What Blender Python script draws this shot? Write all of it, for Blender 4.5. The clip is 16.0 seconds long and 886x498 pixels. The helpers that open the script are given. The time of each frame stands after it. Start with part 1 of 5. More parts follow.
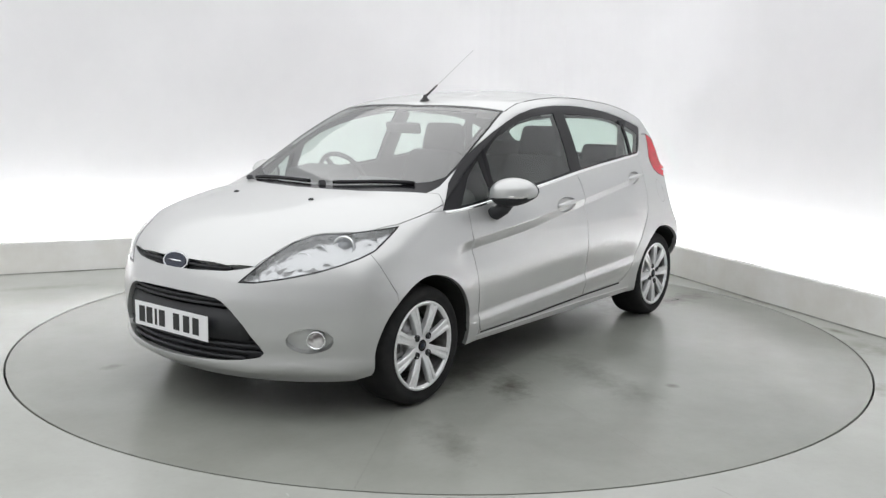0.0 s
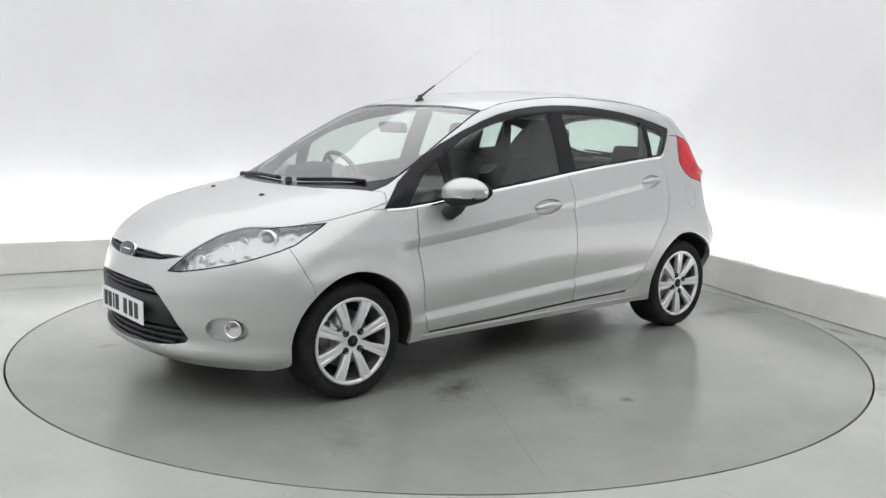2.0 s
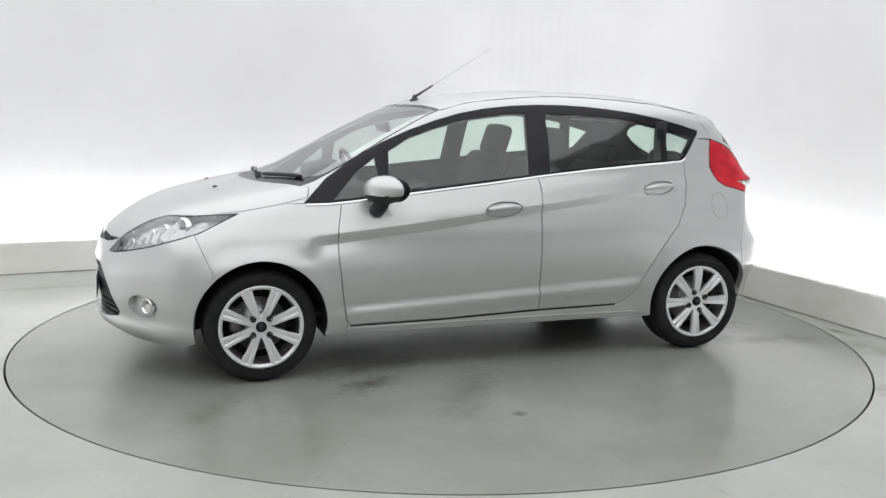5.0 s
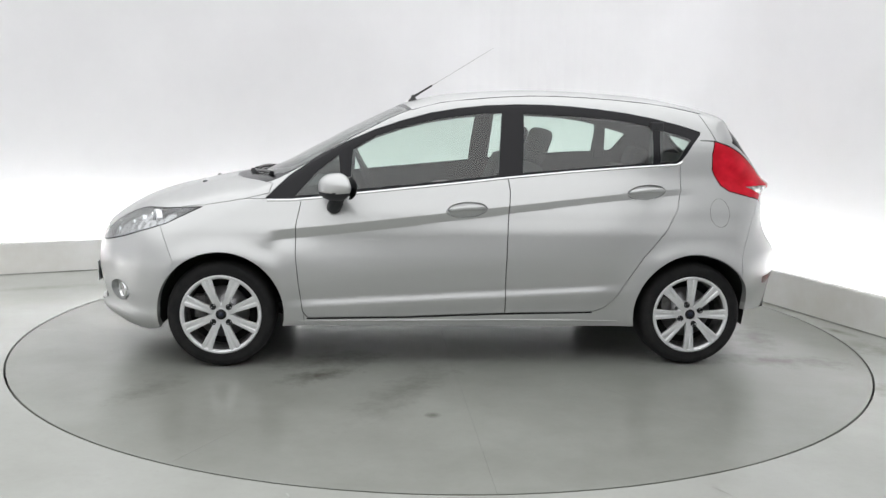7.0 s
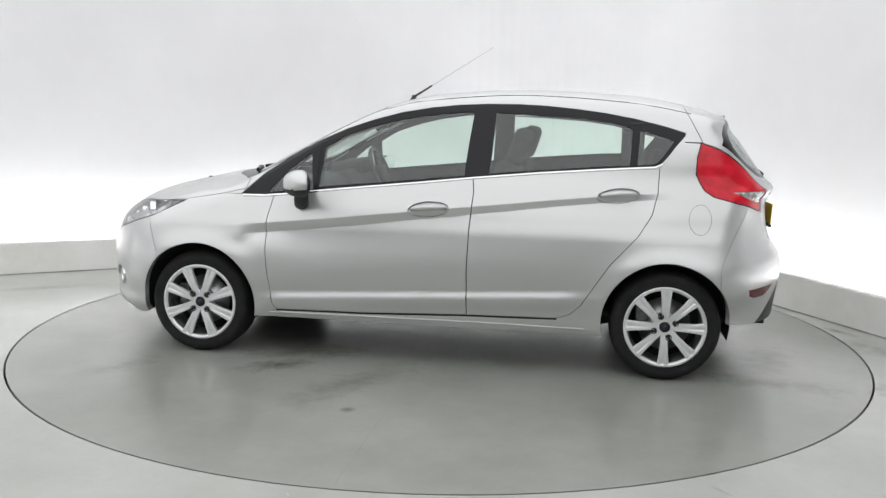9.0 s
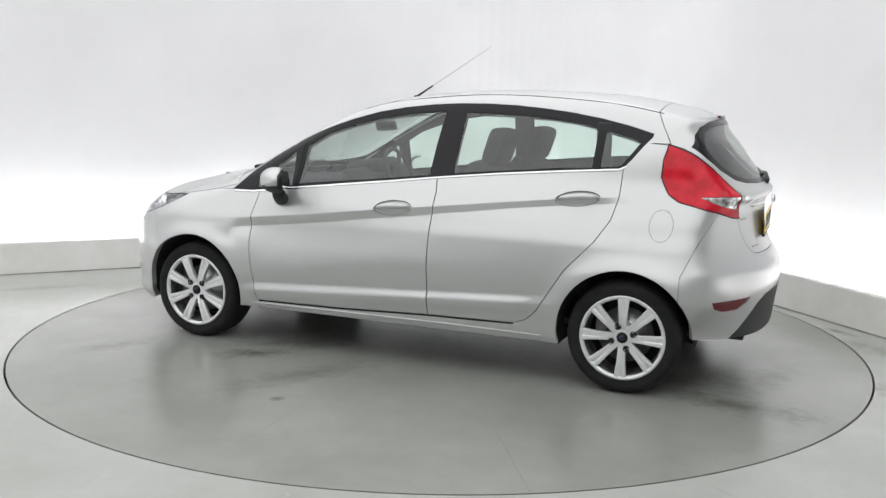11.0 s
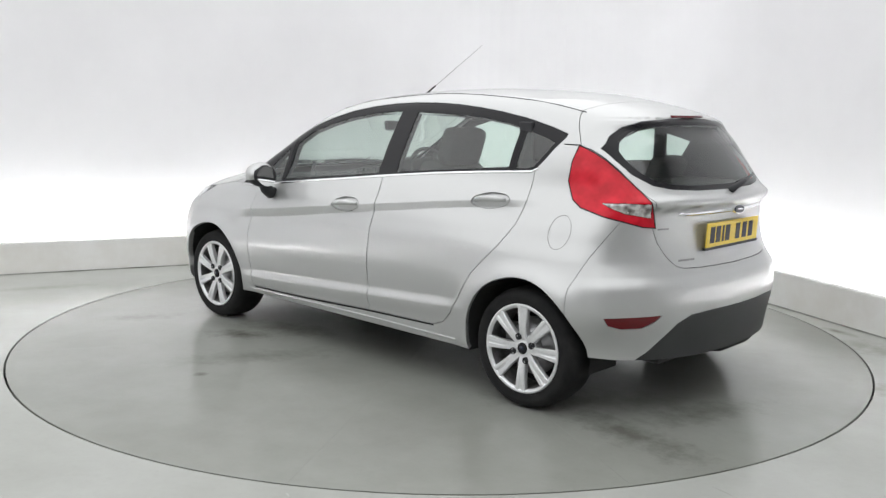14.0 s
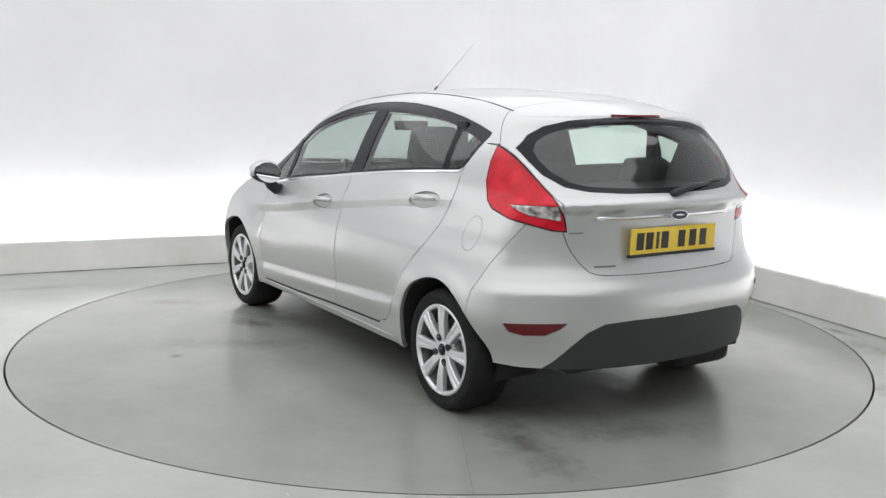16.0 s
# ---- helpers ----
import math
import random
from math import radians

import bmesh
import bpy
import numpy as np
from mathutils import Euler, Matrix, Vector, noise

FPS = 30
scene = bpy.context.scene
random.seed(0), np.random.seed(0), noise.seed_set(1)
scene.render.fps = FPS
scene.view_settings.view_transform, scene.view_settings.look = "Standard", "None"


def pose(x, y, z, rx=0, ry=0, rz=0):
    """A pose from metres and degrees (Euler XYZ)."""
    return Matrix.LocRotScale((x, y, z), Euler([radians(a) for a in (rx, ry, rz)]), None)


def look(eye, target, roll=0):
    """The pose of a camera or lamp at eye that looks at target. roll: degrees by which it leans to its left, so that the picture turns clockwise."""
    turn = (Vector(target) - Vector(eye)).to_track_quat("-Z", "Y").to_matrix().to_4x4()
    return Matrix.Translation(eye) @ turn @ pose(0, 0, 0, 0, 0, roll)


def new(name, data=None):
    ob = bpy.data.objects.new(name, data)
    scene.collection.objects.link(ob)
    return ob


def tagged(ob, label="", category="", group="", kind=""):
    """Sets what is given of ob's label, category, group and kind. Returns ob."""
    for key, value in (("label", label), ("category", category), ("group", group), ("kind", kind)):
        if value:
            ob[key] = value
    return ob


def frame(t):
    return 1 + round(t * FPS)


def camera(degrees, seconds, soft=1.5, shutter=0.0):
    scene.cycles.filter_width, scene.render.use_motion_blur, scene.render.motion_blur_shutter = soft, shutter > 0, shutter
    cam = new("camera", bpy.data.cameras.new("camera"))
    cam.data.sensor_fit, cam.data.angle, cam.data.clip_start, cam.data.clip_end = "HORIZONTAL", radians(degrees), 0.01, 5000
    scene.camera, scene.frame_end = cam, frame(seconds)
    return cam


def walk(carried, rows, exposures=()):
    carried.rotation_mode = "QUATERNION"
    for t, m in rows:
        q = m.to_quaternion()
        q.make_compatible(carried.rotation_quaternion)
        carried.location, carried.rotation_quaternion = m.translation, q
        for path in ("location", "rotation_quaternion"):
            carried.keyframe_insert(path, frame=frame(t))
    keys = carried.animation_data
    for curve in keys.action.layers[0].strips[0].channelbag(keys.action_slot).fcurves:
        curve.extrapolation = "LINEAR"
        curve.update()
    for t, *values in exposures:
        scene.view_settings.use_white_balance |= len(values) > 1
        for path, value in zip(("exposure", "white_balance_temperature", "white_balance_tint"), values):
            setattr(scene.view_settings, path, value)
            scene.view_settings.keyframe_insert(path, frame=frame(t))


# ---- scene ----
import functools

# ---- camera: it stands still ----
cam = camera(52.11, 16.0, soft=1.4)
eye = Vector((0.0, -5.485, 1.361))
view = look(eye, eye + Vector((0.0013, 0.98791, -0.15497)), 1.112)
walk(cam, [(0.0, view), (16.0, view)])
# ---- light: a luminous white ceiling overhead, out of view; hidden tubes behind the low kerb, side rows added; the hall is closed, so the sky gives nearly nothing ----
world = bpy.data.worlds.new("world")
scene.world = world
world.use_nodes = True
world.node_tree.nodes["Background"].inputs[0].default_value = (0.8, 0.85, 0.9, 1)
world.node_tree.nodes["Background"].inputs[1].default_value = 0.05
scene.view_settings.exposure = 0.57
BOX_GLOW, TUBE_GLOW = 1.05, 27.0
# ---- materials ----
def material(name, color, rough=0.5, metal=0.0, coat=0.0, transmission=0.0, ior=1.45):
    m = bpy.data.materials.new(name)
    m.use_nodes = True
    b = m.node_tree.nodes["Principled BSDF"]
    b.inputs["Base Color"].default_value = (*color, 1)
    b.inputs["Roughness"].default_value = rough
    b.inputs["Metallic"].default_value = metal
    b.inputs["Coat Weight"].default_value = coat
    b.inputs["Coat Roughness"].default_value = 0.04
    b.inputs["Transmission Weight"].default_value = transmission
    b.inputs["IOR"].default_value = ior
    return m


def node(m, kind, **values):
    n = m.node_tree.nodes.new(kind)
    for k, v in values.items():
        n.inputs[k.replace("_", " ")].default_value = v
    return n


def link(m, a, b):
    m.node_tree.links.new(a, b)


def blotches(m, low, high, scale, socket="Base Color", detail=6.0, rough=0.6, lo=0.35, hi=0.65, mix=1.0, stretch=(1, 1, 1)):
    """Vary a socket of m by noise between two values, in the thing's own space."""
    b = m.node_tree.nodes["Principled BSDF"]
    co = m.node_tree.nodes.new("ShaderNodeTexCoord")
    mp = node(m, "ShaderNodeMapping", Scale=stretch)
    no = node(m, "ShaderNodeTexNoise", Scale=scale, Detail=detail, Roughness=rough)
    rp = m.node_tree.nodes.new("ShaderNodeValToRGB")
    e = rp.color_ramp.elements
    e[0].position, e[1].position = lo, hi
    four = lambda v: (*v, 1) if isinstance(v, tuple) else (v, v, v, 1)
    e[0].color, e[1].color = four(low), four(high)
    link(m, co.outputs["Object"], mp.inputs[0])
    link(m, mp.outputs[0], no.inputs["Vector"])
    link(m, no.outputs[0], rp.inputs[0])
    link(m, rp.outputs[0], b.inputs[socket])
    return rp


def bumps(m, scale, strength, distance=0.002, detail=4.0):
    b = m.node_tree.nodes["Principled BSDF"]
    co = m.node_tree.nodes.new("ShaderNodeTexCoord")
    no = node(m, "ShaderNodeTexNoise", Scale=scale, Detail=detail)
    bp = node(m, "ShaderNodeBump", Strength=strength, Distance=distance)
    link(m, co.outputs["Object"], no.inputs["Vector"])
    link(m, no.outputs[0], bp.inputs["Height"])
    link(m, bp.outputs[0], b.inputs["Normal"])


def glowing(name, color, strength):
    m = bpy.data.materials.new(name)
    m.use_nodes = True
    n = m.node_tree.nodes
    n.remove(n["Principled BSDF"])
    e = node(m, "ShaderNodeEmission", Color=(*color, 1), Strength=strength)
    link(m, e.outputs[0], n["Material Output"].inputs[0])
    return m


def pane(name, tint, gloss_rough=0.01, mirroring=0.08):
    """Thin sheet glass: clear, tinted, mirroring by Fresnel."""
    m = bpy.data.materials.new(name)
    m.use_nodes = True
    n = m.node_tree.nodes
    n.remove(n["Principled BSDF"])
    clear = node(m, "ShaderNodeBsdfTransparent", Color=(*tint, 1))
    gloss = node(m, "ShaderNodeBsdfGlossy", Roughness=gloss_rough)
    lw = node(m, "ShaderNodeLayerWeight", Blend=0.5)
    power = n.new("ShaderNodeMath")
    power.operation = "POWER"
    power.inputs[1].default_value = 4.0
    fr = node(m, "ShaderNodeMapRange", To_Min=mirroring, To_Max=1.0)
    link(m, lw.outputs["Facing"], power.inputs[0])
    link(m, power.outputs[0], fr.inputs[0])
    mx = n.new("ShaderNodeMixShader")
    link(m, fr.outputs[0], mx.inputs[0])
    link(m, clear.outputs[0], mx.inputs[1])
    link(m, gloss.outputs[0], mx.inputs[2])
    link(m, mx.outputs[0], n["Material Output"].inputs[0])
    return m


PAINT = material("silver_paint", (0.555, 0.563, 0.561), 0.38, 0.66, 0.65)
blotches(PAINT, 0.35, 0.41, 3.0, "Roughness", lo=0.1, hi=0.9, detail=2.0)
PLASTIC = material("black_plastic", (0.022, 0.023, 0.026), 0.55)
bumps(PLASTIC, 160.0, 0.12, 0.0008)
TRIM = material("gloss_black", (0.01, 0.01, 0.012), 0.2)
TRIM.node_tree.nodes["Principled BSDF"].inputs["Specular IOR Level"].default_value = 0.3
VALANCE = material("grained_charcoal_plastic", (0.035, 0.037, 0.037), 0.6)
bumps(VALANCE, 180.0, 0.2, 0.001)
RUBBER = material("tyre_rubber", (0.014, 0.014, 0.015), 0.75)
blotches(RUBBER, (0.012, 0.012, 0.013), (0.02, 0.02, 0.02), 14.0)
bumps(RUBBER, 140.0, 0.15, 0.001)
RUBBER.node_tree.nodes["Principled BSDF"].inputs["Specular IOR Level"].default_value = 0.25
ALLOY = material("silver_alloy", (0.78, 0.79, 0.8), 0.3, 0.45, 0.4)
blotches(ALLOY, (0.72, 0.73, 0.74), (0.8, 0.81, 0.82), 30.0)
# darker than the spokes: shade of the wheel's gaps put into the colour
BARREL = material("dull_alloy", (0.25, 0.25, 0.26), 0.5, 0.7)
blotches(BARREL, (0.12, 0.115, 0.11), (0.28, 0.28, 0.28), 22.0)
STEEL = material("brake_steel", (0.45, 0.45, 0.46), 0.35, 1.0)
CHROME = material("chrome", (0.85, 0.86, 0.87), 0.08, 1.0)
GLASS = pane("green_tinted_glass", (0.80, 0.90, 0.85), 0.01, 0.10)
SCREEN = pane("windscreen_glass", (0.84, 0.92, 0.88), 0.02, 0.22)
LENS = pane("clear_lens", (0.95, 0.96, 0.97), 0.02, 0.06)
REFLECTOR = material("lamp_reflector", (0.56, 0.565, 0.565), 0.2, 0.75)
bumps(REFLECTOR, 26.0, 0.8, 0.022, 1.0)
RED = material("red_lens", (0.66, 0.012, 0.03), 0.15, 0.0, 0.15)
blotches(RED, (0.5, 0.006, 0.018), (0.7, 0.014, 0.034), 12.0, detail=2.0)
RED.node_tree.nodes["Principled BSDF"].inputs["Specular IOR Level"].default_value = 0.3
DARKRED = material("dark_red_reflector", (0.14, 0.004, 0.008), 0.2, 0.0, 0.15)
AMBER = material("pearl_lamp", (0.75, 0.73, 0.72), 0.15, 0.3, 0.5)
CLEAR_LAMP = material("clear_faceted_lens", (0.62, 0.6, 0.6), 0.15, 0.5, 0.8)
blotches(CLEAR_LAMP, (0.16, 0.14, 0.14), (0.8, 0.79, 0.79), 26.0, detail=1.0)
bumps(CLEAR_LAMP, 60.0, 0.8, 0.006, 1.0)
CLOTH = material("charcoal_cloth", (0.03, 0.031, 0.034), 0.95)
blotches(CLOTH, (0.024, 0.025, 0.028), (0.045, 0.046, 0.05), 60.0)
DASH = material("dark_dashboard_plastic", (0.03, 0.031, 0.034), 0.7)
bumps(DASH, 90.0, 0.12, 0.001)
LINING = material("grey_headlining", (0.42, 0.42, 0.41), 0.95)
bumps(LINING, 90.0, 0.1, 0.001)
WHITE_PLATE = material("white_plate", (0.8, 0.81, 0.82), 0.35)
YELLOW_PLATE = material("yellow_plate", (0.78, 0.56, 0.03), 0.35)
INK = material("plate_black", (0.015, 0.015, 0.016), 0.5)
BADGE = material("badge_blue", (0.012, 0.018, 0.04), 0.2, 0.2, 0.5)
MIRROR = material("mirror_glass", (0.9, 0.9, 0.9), 0.02, 1.0)
UNDER = material("underbody_black", (0.018, 0.018, 0.018), 0.85)
DULL_MARK = material("dull_silver_mark", (0.3, 0.3, 0.3), 0.35, 0.8)
# upper mast paled: its overexposed look is put into the colour
MAST_GLARE = material("antenna_whip", (0.5, 0.5, 0.5), 0.4, 0.5)
CABLE = material("antenna_black", (0.02, 0.02, 0.02), 0.5)


def floor_paint(name, low, high):
    m = material(name, high, 0.28)
    b = m.node_tree.nodes["Principled BSDF"]
    co = m.node_tree.nodes.new("ShaderNodeTexCoord")
    big = node(m, "ShaderNodeTexNoise", Scale=1.0, Detail=7.0, Roughness=0.6)
    fine = node(m, "ShaderNodeTexNoise", Scale=38.0, Detail=6.0, Roughness=0.7)
    rp = m.node_tree.nodes.new("ShaderNodeValToRGB")
    rp.color_ramp.elements[0].position, rp.color_ramp.elements[1].position = 0.3, 0.7
    rp.color_ramp.elements[0].color, rp.color_ramp.elements[1].color = (*low, 1), (*high, 1)
    speck = m.node_tree.nodes.new("ShaderNodeValToRGB")
    speck.color_ramp.elements[0].position, speck.color_ramp.elements[1].position = 0.3, 0.5
    speck.color_ramp.elements[0].color, speck.color_ramp.elements[1].color = (0.97, 0.97, 0.965, 1), (1, 1, 1, 1)
    mx = m.node_tree.nodes.new("ShaderNodeMix")
    mx.data_type, mx.blend_type = "RGBA", "MULTIPLY"
    mx.inputs[0].default_value = 1.0
    link(m, co.outputs["Object"], big.inputs["Vector"])
    link(m, co.outputs["Object"], fine.inputs["Vector"])
    link(m, big.outputs[0], rp.inputs[0])
    link(m, fine.outputs[0], speck.inputs[0])
    link(m, rp.outputs[0], mx.inputs[6])
    link(m, speck.outputs[0], mx.inputs[7])
    link(m, mx.outputs[2], b.inputs["Base Color"])
    blotches(m, 0.18, 0.265, 1.1, "Roughness", detail=1.0, rough=0.4, lo=0.25, hi=0.75)
    return m


def spots(m, marks, tone):
    """Add dark or pale marks with ragged edges at given places of a floor: x, y, half sizes along x and y, turn."""
    b = m.node_tree.nodes["Principled BSDF"]
    co = m.node_tree.nodes.new("ShaderNodeTexCoord")
    ragged = node(m, "ShaderNodeTexNoise", Scale=9.0, Detail=6.0, Roughness=0.7)
    link(m, co.outputs["Object"], ragged.inputs["Vector"])
    total = None
    for x, y, rx, ry, turn, depth in marks:
        mp = m.node_tree.nodes.new("ShaderNodeMapping")
        mp.vector_type = "TEXTURE"
        mp.inputs["Location"].default_value = (x, y, 0)
        mp.inputs["Rotation"].default_value = (0, 0, radians(turn))
        mp.inputs["Scale"].default_value = (rx, ry, 1)
        ln = m.node_tree.nodes.new("ShaderNodeVectorMath")
        ln.operation = "LENGTH"
        link(m, co.outputs["Object"], mp.inputs[0])
        link(m, mp.outputs[0], ln.inputs[0])
        ad = m.node_tree.nodes.new("ShaderNodeMath")
        ad.operation = "MULTIPLY_ADD"
        link(m, ragged.outputs[0], ad.inputs[0])
        ad.inputs[1].default_value = 3.2
        link(m, ln.outputs["Value"], ad.inputs[2])
        mr = node(m, "ShaderNodeMapRange", From_Min=1.5, From_Max=3.0, To_Min=depth, To_Max=0.0)
        link(m, ad.outputs[0], mr.inputs[0])
        if total is None:
            total = mr.outputs[0]
        else:
            mxm = m.node_tree.nodes.new("ShaderNodeMath")
            mxm.operation = "MAXIMUM"
            link(m, total, mxm.inputs[0])
            link(m, mr.outputs[0], mxm.inputs[1])
            total = mxm.outputs[0]
    old = b.inputs["Base Color"].links[0].from_socket
    mx = m.node_tree.nodes.new("ShaderNodeMix")
    mx.data_type = "RGBA"
    mx.inputs[7].default_value = (*tone, 1)
    link(m, total, mx.inputs[0])
    link(m, old, mx.inputs[6])
    link(m, mx.outputs[2], b.inputs["Base Color"])


FLOOR = floor_paint("grey_floor_paint", (0.345, 0.355, 0.326), (0.44, 0.452, 0.426))
DISC = floor_paint("grey_turntable_paint", (0.226, 0.232, 0.208), (0.305, 0.315, 0.29))
spots(DISC, [(0.71, 0.99, 0.18, 0.08, 35, 0.9), (0.66, 0.70, 0.3, 0.12, 20, 0.6), (0.162, 1.595, 0.03, 0.025, 0, 0.8), (-1.8, 0.75, 0.36, 0.1, -10, 0.75), (-1.4, 0.5, 0.4, 0.14, 40, 0.5),
             (-1.9, 0.28, 0.3, 0.1, 70, 0.6), (1.786, -0.768, 0.05, 0.035, 0, 0.7), (0.26, 1.22, 0.4, 0.1, 60, 0.45), (1.5, 1.2, 0.2, 0.08, 60, 0.45)], (0.1, 0.1, 0.082))
spots(FLOOR, [(2.45, -1.25, 0.32, 0.13, 150, 0.75), (2.7, -0.5, 0.4, 0.13, 120, 0.6), (2.3, 1.1, 0.34, 0.09, -60, 0.65), (-2.9, 1.0, 0.3, 0.06, 25, 0.35), (2.52, 0.12, 0.11, 0.04, -65, 0.9)], (0.16, 0.155, 0.13))
WALL = material("white_wall_paint", (0.78, 0.78, 0.79), 0.7)
blotches(WALL, (0.75, 0.75, 0.76), (0.8, 0.8, 0.81), 0.8)
bumps(WALL, 160.0, 0.1, 0.001)
# for the unseen south wall: grey chosen to tone down door reflections
UNSEEN_GREY_WALL = material("mid_grey_wall_paint", (0.42, 0.42, 0.42), 0.7)
blotches(UNSEEN_GREY_WALL, (0.39, 0.39, 0.39), (0.45, 0.45, 0.45), 0.8)
KERB = material("off_white_kerb_paint", (0.78, 0.78, 0.75), 0.5)
blotches(KERB, (0.72, 0.71, 0.67), (0.8, 0.8, 0.78), 3.0)
bumps(KERB, 60.0, 0.15, 0.002)
CEIL = material("white_ceiling_paint", (0.75, 0.75, 0.75), 0.8)
SEAM = material("dull_deck_joint", (0.15, 0.15, 0.14), 0.8)
GAP = material("dark_gap", (0.015, 0.015, 0.015), 0.9)
DARK_LINE = material("dark_floor_stain", (0.2, 0.2, 0.18), 0.45)
blotches(DARK_LINE, (0.14, 0.14, 0.12), (0.4, 0.4, 0.38), 5.0)
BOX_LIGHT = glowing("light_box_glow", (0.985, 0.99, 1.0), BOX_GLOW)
TUBE_LIGHT = glowing("tube_glow", (0.98, 0.985, 1.0), TUBE_GLOW)
# ---- small tools for meshes ----
def mesh_of(name, bm, mat, smooth=True):
    me = bpy.data.meshes.new(name)
    bm.to_mesh(me)
    bm.free()
    if smooth:
        me.shade_smooth()
    for m in (mat if isinstance(mat, (list, tuple)) else [mat]):
        me.materials.append(m)
    return me


def part(name, bm, mat, parent=None, label="", smooth=True, m=None, kind=""):
    ob = new(name, bm if isinstance(bm, bpy.types.Mesh) else mesh_of(name, bm, mat, smooth))
    ob.parent = parent
    if m is not None:
        ob.matrix_basis = m
    return tagged(ob, label, kind=kind)


def box(bm, size, at=(0, 0, 0), turn=None, bevel=0.0):
    m = Matrix.Translation(at) @ (turn or Matrix.Identity(4)) @ Matrix.Diagonal((*size, 1))
    made = bmesh.ops.create_cube(bm, size=1.0, matrix=m)["verts"]
    if bevel:
        edges = list({e for v in made for e in v.link_edges})
        bmesh.ops.bevel(bm, geom=edges, offset=bevel, segments=3, affect="EDGES", profile=0.6)
    return bm


def lathe(profile, steps=48, axis="Y"):
    """Turn a profile of (radius, along) round an axis."""
    bm = bmesh.new()
    rings = []
    for r, a in profile:
        ring = []
        for i in range(steps):
            c, s = math.cos(2 * math.pi * i / steps), math.sin(2 * math.pi * i / steps)
            ring.append(bm.verts.new((r * c, a, r * s) if axis == "Y" else (r * c, r * s, a)))
        rings.append(ring)
    for p, q in zip(rings, rings[1:]):
        for i in range(steps):
            bm.faces.new((p[i], p[(i + 1) % steps], q[(i + 1) % steps], q[i]))
    bmesh.ops.recalc_face_normals(bm, faces=bm.faces)
    return bm


def tube(bm, points, radius, sides=8, flat=1.0):
    """A tube along points; radius may be a list."""
    pts = [Vector(p) for p in points]
    rings = []
    for i, p in enumerate(pts):
        d = (pts[min(i + 1, len(pts) - 1)] - pts[max(i - 1, 0)]).normalized()
        side = d.cross(Vector((0, 0, 1)))
        side = side.normalized() if side.length > 1e-4 else Vector((1, 0, 0))
        up = side.cross(d)
        r = radius[i] if isinstance(radius, (list, tuple)) else radius
        rings.append([bm.verts.new(p + side * (r * math.cos(a)) + up * (r * flat * math.sin(a)))
                      for a in (2 * math.pi * k / sides for k in range(sides))])
    for p, q in zip(rings, rings[1:]):
        for k in range(sides):
            bm.faces.new((p[k], p[(k + 1) % sides], q[(k + 1) % sides], q[k]))
    bm.faces.new(rings[0][::-1])
    bm.faces.new(rings[-1])
    bmesh.ops.recalc_face_normals(bm, faces=bm.faces)
    return bm


def prism(outline, z0, z1):
    """A flat outline of (x, y) raised from z0 to z1."""
    bm = bmesh.new()
    low = [bm.verts.new((x, y, z0)) for x, y in outline]
    high = [bm.verts.new((x, y, z1)) for x, y in outline]
    bm.faces.new(low[::-1])
    bm.faces.new(high)
    n = len(low)
    for i in range(n):
        bm.faces.new((low[i], low[(i + 1) % n], high[(i + 1) % n], high[i]))
    bmesh.ops.recalc_face_normals(bm, faces=bm.faces)
    return bm
# ---- the hall: floor with a turntable, low kerb with tubes behind it, white walls ----
RADIUS = 2.436
CORNER = Vector((1.315, 3.64))
WAY_A, WAY_B = Vector((-0.908, -0.419)), Vector((0.363, -0.932))   # along the two kerbs, away from their corner
OUT_A, OUT_B = Vector((-0.419, 0.908)), Vector((0.932, 0.363))     # out of the hall


def corner_strip(off_in, off_out, far_a, far_b, bend=0.0, steps=10):
    """The outline of a strip that follows both kerbs, between two distances behind their face."""
    def line(off, r):
        c = CORNER + OUT_A * off / max(OUT_A.dot(OUT_A), 1e-6) + OUT_B * off
        start, end = c + WAY_A * r, c + WAY_B * r
        pts = [c + WAY_A * far_a]
        if r > 0:
            for i in range(steps + 1):
                t = i / steps
                pts.append((1 - t) ** 2 * start + 2 * t * (1 - t) * c + t * t * end)
        else:
            pts.append(c)
        return pts + [c + WAY_B * far_b]
    return line(off_in, bend) + line(off_out, bend)[::-1]


